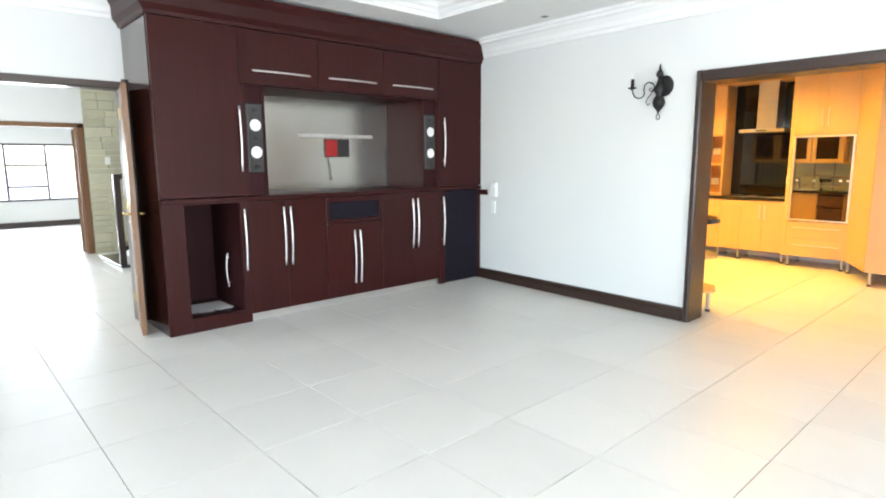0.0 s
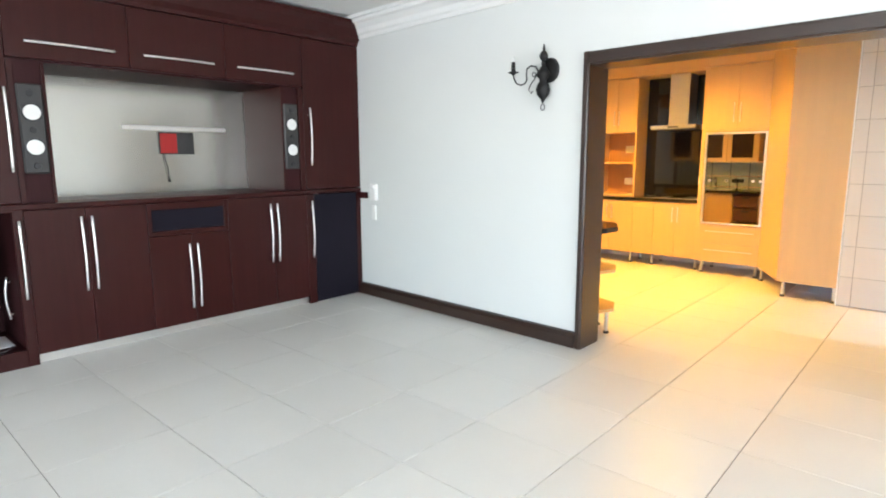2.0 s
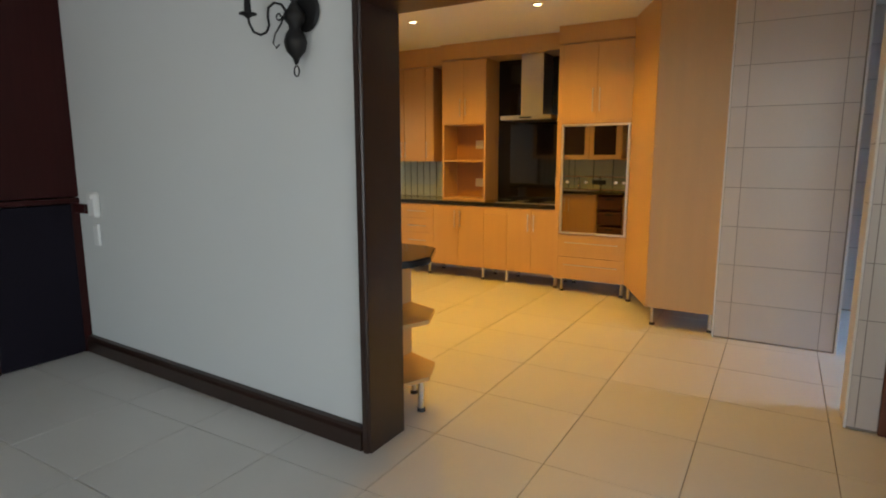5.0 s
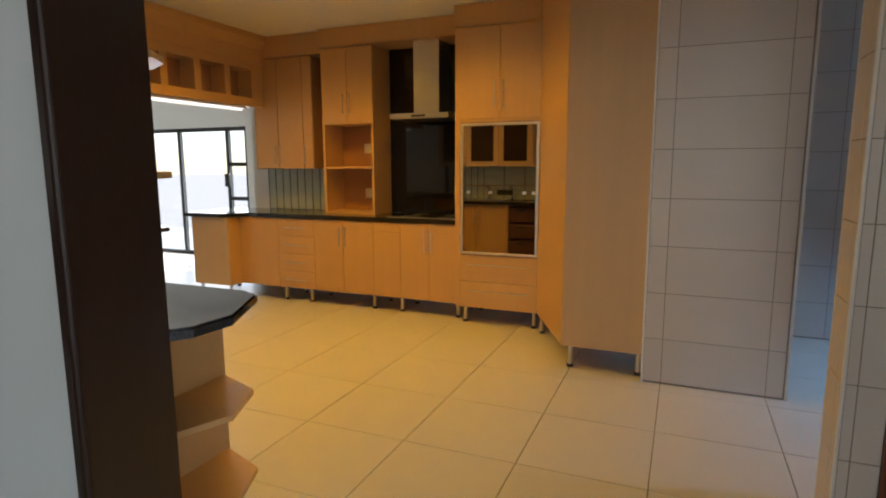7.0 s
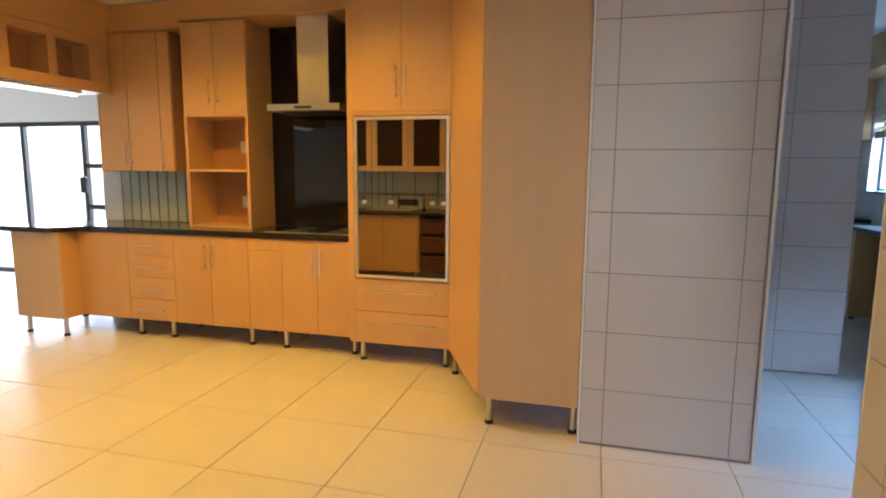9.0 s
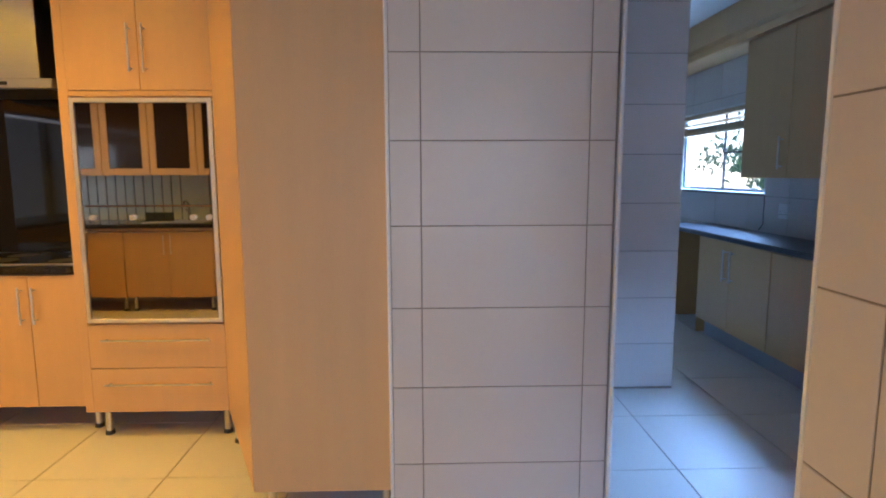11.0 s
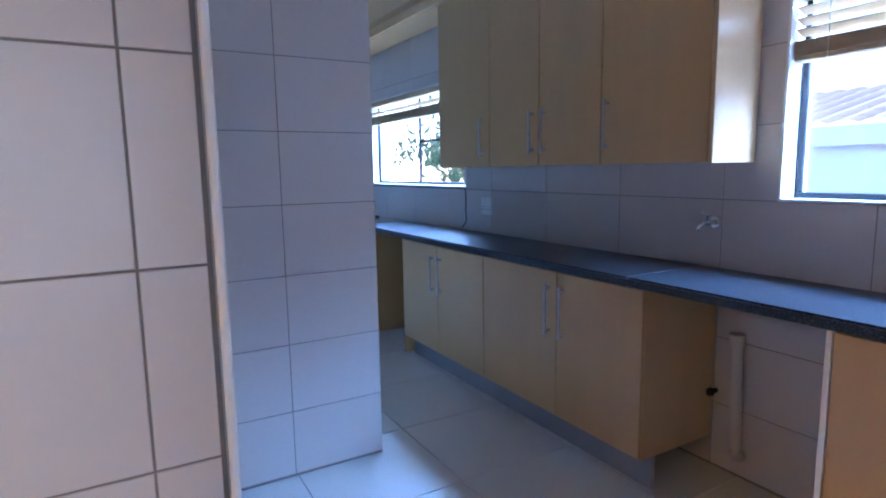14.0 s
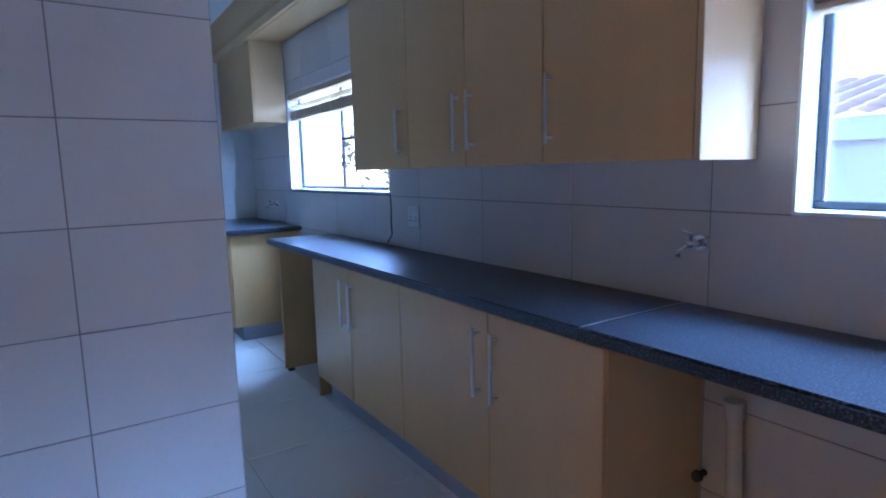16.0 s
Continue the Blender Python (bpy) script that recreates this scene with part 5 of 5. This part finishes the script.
def small_scullery():
    s = thing("wall_socket", (11.196, SW, 1.1), "white double wall socket on the tiled wall", "socket")
    part("plate", blk((11.135, SW, 1.04), (11.255, SW + 0.012, 1.16), 0.003), WHITE, s)
    for x in (11.165, 11.225):
        part("switch", blk((x - 0.01, SW + 0.012, 1.115), (x + 0.01, SW + 0.016, 1.14), 0.001), WHITE, s)
        for dx, dz in ((0, 0.02), (-0.012, 0), (0.012, 0)):
            part("pin_hole", cyl(bmesh.new(), (x + dx, SW + 0.0115, 1.075 + dz), (x + dx, SW + 0.0128, 1.075 + dz), 0.0045, seg=8), BLACK, s)
    unparent_offset(s)
    for x, z in ((9.44, 1.11), (13.68, 1.09)):
        t = thing("wall_tap", (x, SW, z), "chrome wall tap with a cross handle", "tap", "scullery taps")
        part("flange", cyl(bmesh.new(), (x, SW, z), (x, SW + 0.012, z), 0.028, 0.024), CHROME, t)
        bm = cyl(bmesh.new(), (x, SW + 0.01, z), (x, SW + 0.075, z), 0.012)
        tube(bm, [(x, SW + 0.06, z), (x + 0.012, SW + 0.08, z - 0.008), (x + 0.02, SW + 0.09, z - 0.02), (x + 0.022, SW + 0.092, z - 0.04)], 0.009)
        part("body", bm, CHROME, t, smooth=True)
        bm = cyl(bmesh.new(), (x, SW + 0.06, z), (x - 0.01, SW + 0.075, z + 0.035), 0.009)
        cyl(bm, (x - 0.032, SW + 0.078, z + 0.032), (x + 0.016, SW + 0.078, z + 0.042), 0.005)
        part("cross_handle", bm, CHROME, t)
        unparent_offset(t)
    w = thing("cable", (11.47, SW, 1.05), "short dark cable hanging on the tiled wall below the window", "cable")
    bm = tube(bmesh.new(), [(11.47, SW + 0.006, 1.21), (11.455, SW + 0.01, 1.13), (11.465, SW + 0.009, 1.06), (11.45, SW + 0.012, 0.98), (11.48, SW + 0.03, 0.925)], 0.004, 6)
    part("wire", bm, BLACK, w, smooth=True)
    unparent_offset(w)
    p = thing("drain_pipe", (9.29, -0.28, 0.13), "white plastic waste pipe standing under the worktop", "pipe")
    part("pipe", cyl(bmesh.new(), (9.275, -0.285, 0.15), (9.29, -0.285, 0.635), 0.024, seg=18), PVC, p, smooth=False)
    part("socket", cyl(bmesh.new(), (9.29, -0.285, 0.6), (9.291, -0.285, 0.65), 0.03, seg=18), PVC, p)
    bm = tube(bmesh.new(), [(9.275, -0.285, 0.16), (9.275, -0.285, 0.13), (9.275, -0.3, 0.11), (9.275, -0.327, 0.105)], 0.025, 12)
    part("elbow", bm, PVC, p, smooth=True)
    unparent_offset(p)
    for x, z in ((9.41 - 0.008, 0.36), (8.83, 0.2)):
        v = thing("stop_valve", (x, -0.25, z), "small dark stop valve in the open bay", "valve", "bay valves")
        part("body", cyl(bmesh.new(), (x, -0.327, z), (x, -0.29, z), 0.011), BLACK, v)
        part("knob", cyl(bmesh.new(), (x, -0.29, z), (x, -0.275, z), 0.019, 0.016), BLACK, v)
        unparent_offset(v)
    k = thing("dark_board", (10.29, 1.78, 0.1), "narrow dark board leaning on the tiled pier", "board")
    bm = blk((-0.012, -0.05, 0), (0.012, 0.05, 0.48), 0.003)
    bm.transform(Matrix.Translation((10.25, 1.835, 0.2)) @ Matrix.Rotation(radians(-4), 4, "X") @ Matrix.Rotation(radians(3), 4, "Y"))
    part("board", bm, BLACK, k)
    part("foot", blk((10.235, 1.83, 0.0), (10.265, 1.88, 0.18)), BLACK, k)
    unparent_offset(k)


small_scullery()


# ---- outside ----
def neighbour_house():
    h = thing("house", (8.2, -7.5, -0.2), "neighbouring pale plastered house with a tiled roof", "house")
    part("wall", blk((2.5, -8.5, -0.2), (15.0, -5.2, 1.6)), PLASTER, h)
    part("fascia", blk((2.3, -5.0, 1.55), (15.2, -4.96, 1.77), 0.004), PLASTER, h)
    part("soffit", blk((2.3, -5.2, 1.58), (15.2, -5.0, 1.61)), PLASTER, h)
    roof = part("roof", bmesh.new(), ROOF, h)
    bm = bmesh.new()
    for r in range(9):
        for c in range(43):
            x = 2.3 + c * 0.3
            y0, z0 = -4.92 - r * 0.32, 1.78 + r * 0.075
            pts = []
            for i in range(7):
                a = i / 6
                pts.append((x + a * 0.3, 0.035 * math.sin(a * math.pi)))
            lo = [bm.verts.new((px, y0, z0 + pz)) for px, pz in pts]
            hi = [bm.verts.new((px, y0 - 0.36, z0 + 0.078 + pz)) for px, pz in pts]
            for i in range(6):
                bm.faces.new((lo[i], lo[i + 1], hi[i + 1], hi[i]))
    bm.to_mesh(roof.data)
    bm.free()
    part("roof_deck", prism(bmesh.new(), [(2.3, -8.5), (15.2, -8.5), (15.2, -5.0), (2.3, -5.0)], 1.61, 1.67), PLASTER, h)
    unparent_offset(h)


neighbour_house()


def tree(x, y, hgt, seed, rad):
    rnd = random.Random(seed)
    t = thing("tree", (x, y, -0.2), "leafy green garden tree outside the window", "tree", "garden trees")
    bm = bmesh.new()
    tube(bm, [(x, y, -0.2), (x + 0.05, y, 0.6), (x - 0.03, y + 0.05, 1.4), (x + 0.02, y, hgt * 0.7)], 0.07, 8)
    for i in range(9):
        a = rnd.uniform(0, 6.28)
        z = rnd.uniform(0.7, hgt * 0.65)
        tube(bm, [(x, y, z), (x + 0.4 * rad * math.cos(a), y + 0.4 * rad * math.sin(a), z + 0.3), (x + 0.8 * rad * math.cos(a), y + 0.8 * rad * math.sin(a), z + 0.5)], 0.022, 6)
    part("trunk", bm, BARK, t, smooth=True)
    bm = bmesh.new()
    for c in range(34):
        a, e = rnd.uniform(0, 6.28), rnd.uniform(-0.9, 1.3)
        rr = rad * rnd.uniform(0.35, 1.0)
        cx, cy, cz = x + rr * math.cos(a) * math.cos(e), y + rr * math.sin(a) * math.cos(e), hgt * 0.6 + rr * math.sin(e)
        for i in range(42):
            p = Vector((cx + rnd.gauss(0, 0.16), cy + rnd.gauss(0, 0.16), cz + rnd.gauss(0, 0.14)))
            m = Matrix.Translation(p) @ Euler((rnd.uniform(0, 6), rnd.uniform(0, 6), rnd.uniform(0, 6))).to_matrix().to_4x4()
            s = rnd.uniform(0.05, 0.09)
            v = [bm.verts.new(m @ Vector(q)) for q in ((-s, 0, 0), (0, -s * 0.45, 0.01), (s, 0, 0), (0, s * 0.45, 0.01))]
            bm.faces.new(v)
    part("crown", bm, LEAF, t)
    unparent_offset(t)


tree(15.6, -3.4, 2.6, 3, 0.9)
tree(18.6, -4.6, 3.2, 5, 1.2)


# ---- tiles ----
def tile_mesh(w, d, h, bev, axis, material):
    """A tile plate of w by d and thickness h, its face towards axis."""
    bm = bmesh.new()
    x, y = w / 2, d / 2
    lo = [bm.verts.new(p) for p in ((-x, -y, -h), (x, -y, -h), (x, y, -h), (-x, y, -h))]
    mid = [bm.verts.new(p) for p in ((-x, -y, -bev), (x, -y, -bev), (x, y, -bev), (-x, y, -bev))]
    top = [bm.verts.new(p) for p in ((-x + bev, -y + bev, 0), (x - bev, -y + bev, 0), (x - bev, y - bev, 0), (-x + bev, y - bev, 0))]
    bm.faces.new(top)
    for a, b in ((lo, mid), (mid, top)):
        for i in range(4):
            bm.faces.new((a[i], a[(i + 1) % 4], b[(i + 1) % 4], b[i]))
    me = bpy.data.meshes.new("tile")
    bm.to_mesh(me)
    bm.free()
    me.materials.append(material)
    return me


G = 0.605
GX, GY = 8.07, 3.125
FT = tile_mesh(G - 0.005, G - 0.005, 0.006, 0.0012, "z", FTILE)
cells = []
for i in range(-20, 11):
    for j in range(-12, 25):
        cx, cy = GX + (i + 0.5) * G, GY + (j + 0.5) * G
        if not (-3.6 < cx < 14.5 and -3.6 < cy < 18):
            continue
        lounge = cx < 6.4 and cy < 7.6
        kit = 6.0 < cx < 10.6 and 0.2 < cy < 7.6
        scul = 7.4 < cx and cy < 2.9 and cy > -0.8
        near = (lounge and cx > 0.9 and cy > 0.6) or kit or scul
        if lounge or kit or scul or cy > 7.3:
            cells.append((not near, (cx - 6.5) ** 2 + (cy - 3) ** 2, cx, cy))
cells.sort()
rest = bmesh.new()
for k, (far, _, cx, cy) in enumerate(cells):
    if k < 300:
        o = new("tile", FT)
        o.parent = floor
        o.location = (cx, cy, 0)
    else:
        box(rest, (cx - G / 2 + 0.0025, cy - G / 2 + 0.0025, -0.005), (cx + G / 2 - 0.0025, cy + G / 2 - 0.0025, 0))
o = link("floor_tiles", rest, FTILE, floor)
o["kind"] = "stuff"

WTM = {}


def wall_tiles(name, axis, sign, face, u0, u1, du0, z1, label, w=0.603, h=0.304, g=0.004, skip=(), proud=0.013):
    """Tiles on a wall face: joints every w from du0 along it and every h from the floor."""
    t = empty(name, (0, 0, 0), label, "wall tiles", kind="structure")
    us = [u0] + [u for u in [du0 + k * w for k in range(-12, 14)] if u0 + 0.03 < u < u1 - 0.03] + [u1]
    zs = [0.012] + [k * h for k in range(1, 12) if k * h < z1 - 0.03] + [z1]
    for a, b in zip(us, us[1:]):
        for c, d in zip(zs, zs[1:]):
            boxes = [(a, b, c, d)]
            for s in skip:
                out = []
                for (p, q, r, e) in boxes:
                    if q <= s[0] or p >= s[1] or e <= s[2] or r >= s[3]:
                        out.append((p, q, r, e))
                        continue
                    if p < s[0]:
                        out.append((p, s[0], r, e))
                    if q > s[1]:
                        out.append((s[1], q, r, e))
                    pp, qq = max(p, s[0]), min(q, s[1])
                    if r < s[2]:
                        out.append((pp, qq, r, s[2]))
                    if e > s[3]:
                        out.append((pp, qq, s[3], e))
                boxes = out
            for p, q, r, e in boxes:
                if q - p < 0.015 or e - r < 0.015:
                    continue
                key = (round(q - p, 3), round(e - r, 3))
                if key not in WTM:
                    WTM[key] = tile_mesh(key[0] - g, key[1] - g, proud - 0.002, 0.001, "z", WTILE)
                o = new("tile", WTM[key])
                o.parent = t
                m = (p + q) / 2, (r + e) / 2
                if axis == "x":
                    o.location = (face, m[0], m[1])
                    o.rotation_euler = (radians(90), 0, radians(90) if sign > 0 else radians(-90))
                else:
                    o.location = (m[0], face, m[1])
                    o.rotation_euler = (radians(90), 0, radians(180) if sign > 0 else 0)
    # grout bed behind
    s = sign
    bed = blk((face - s * 0.0025, u0, 0.002), (face - s * 0.012, u1, z1)) if axis == "x" else blk((u0, face - s * 0.0025, 0.002), (u1, face - s * 0.012, z1))
    if not skip:
        part("grout", bed, WGROUT, t)
    else:
        bed.free()
        bm = bmesh.new()
        xs = sorted({u0, u1, *[q for k in skip for q in k[:2] if u0 < q < u1]})
        for a, b in zip(xs, xs[1:]):
            z = 0.002
            for c, d in sorted((k[2], k[3]) for k in skip if k[0] < (a + b) / 2 < k[1]) + [(z1, z1)]:
                if c > z + 0.001:
                    box(bm, (a, face - s * 0.0025, z), (b, face - s * 0.012, c))
                z = d
        part("grout", bm, WGROUT, t)
    return t


wall_tiles("wall_tiles", "x", -1, 8.80, 1.82, 2.63, 1.915, KZ, "pale beige rectangular porcelain tiles on the pillar")
wall_tiles("wall_tiles", "y", -1, 1.81, 8.81, 8.95, 8.2, KZ, "pale beige porcelain tiles on the pillar side")
wall_tiles("wall_tiles", "x", -1, 10.31, 0.90, 2.6, 1.322, KZ, "pale beige rectangular porcelain tiles on the scullery pier")
wall_tiles("wall_tiles", "y", -1, 0.90, 10.312, 10.47, 9.9, KZ, "pale beige porcelain tiles on the pier end")
wall_tiles("wall_tiles", "y", 1, 1.855, 7.444, 7.651, 6.9, KZ, "pale beige porcelain tiles on the wall end")
wall_tiles("wall_tiles", "x", -1, 7.43, 1.705, 1.842, 1.2, KZ, "pale beige porcelain tiles beside the door frame")
wall_tiles("wall_tiles", "x", 1, 7.665, -0.32, 1.842, 0.0, KZ, "pale beige porcelain tiles on the scullery side")
wall_tiles("wall_tiles", "y", 1, SW, 7.73, 14.39, 9.417, 2.44, "pale grey-beige porcelain tiles along the scullery worktop", w=0.576, skip=(W1, W2), h=0.302)
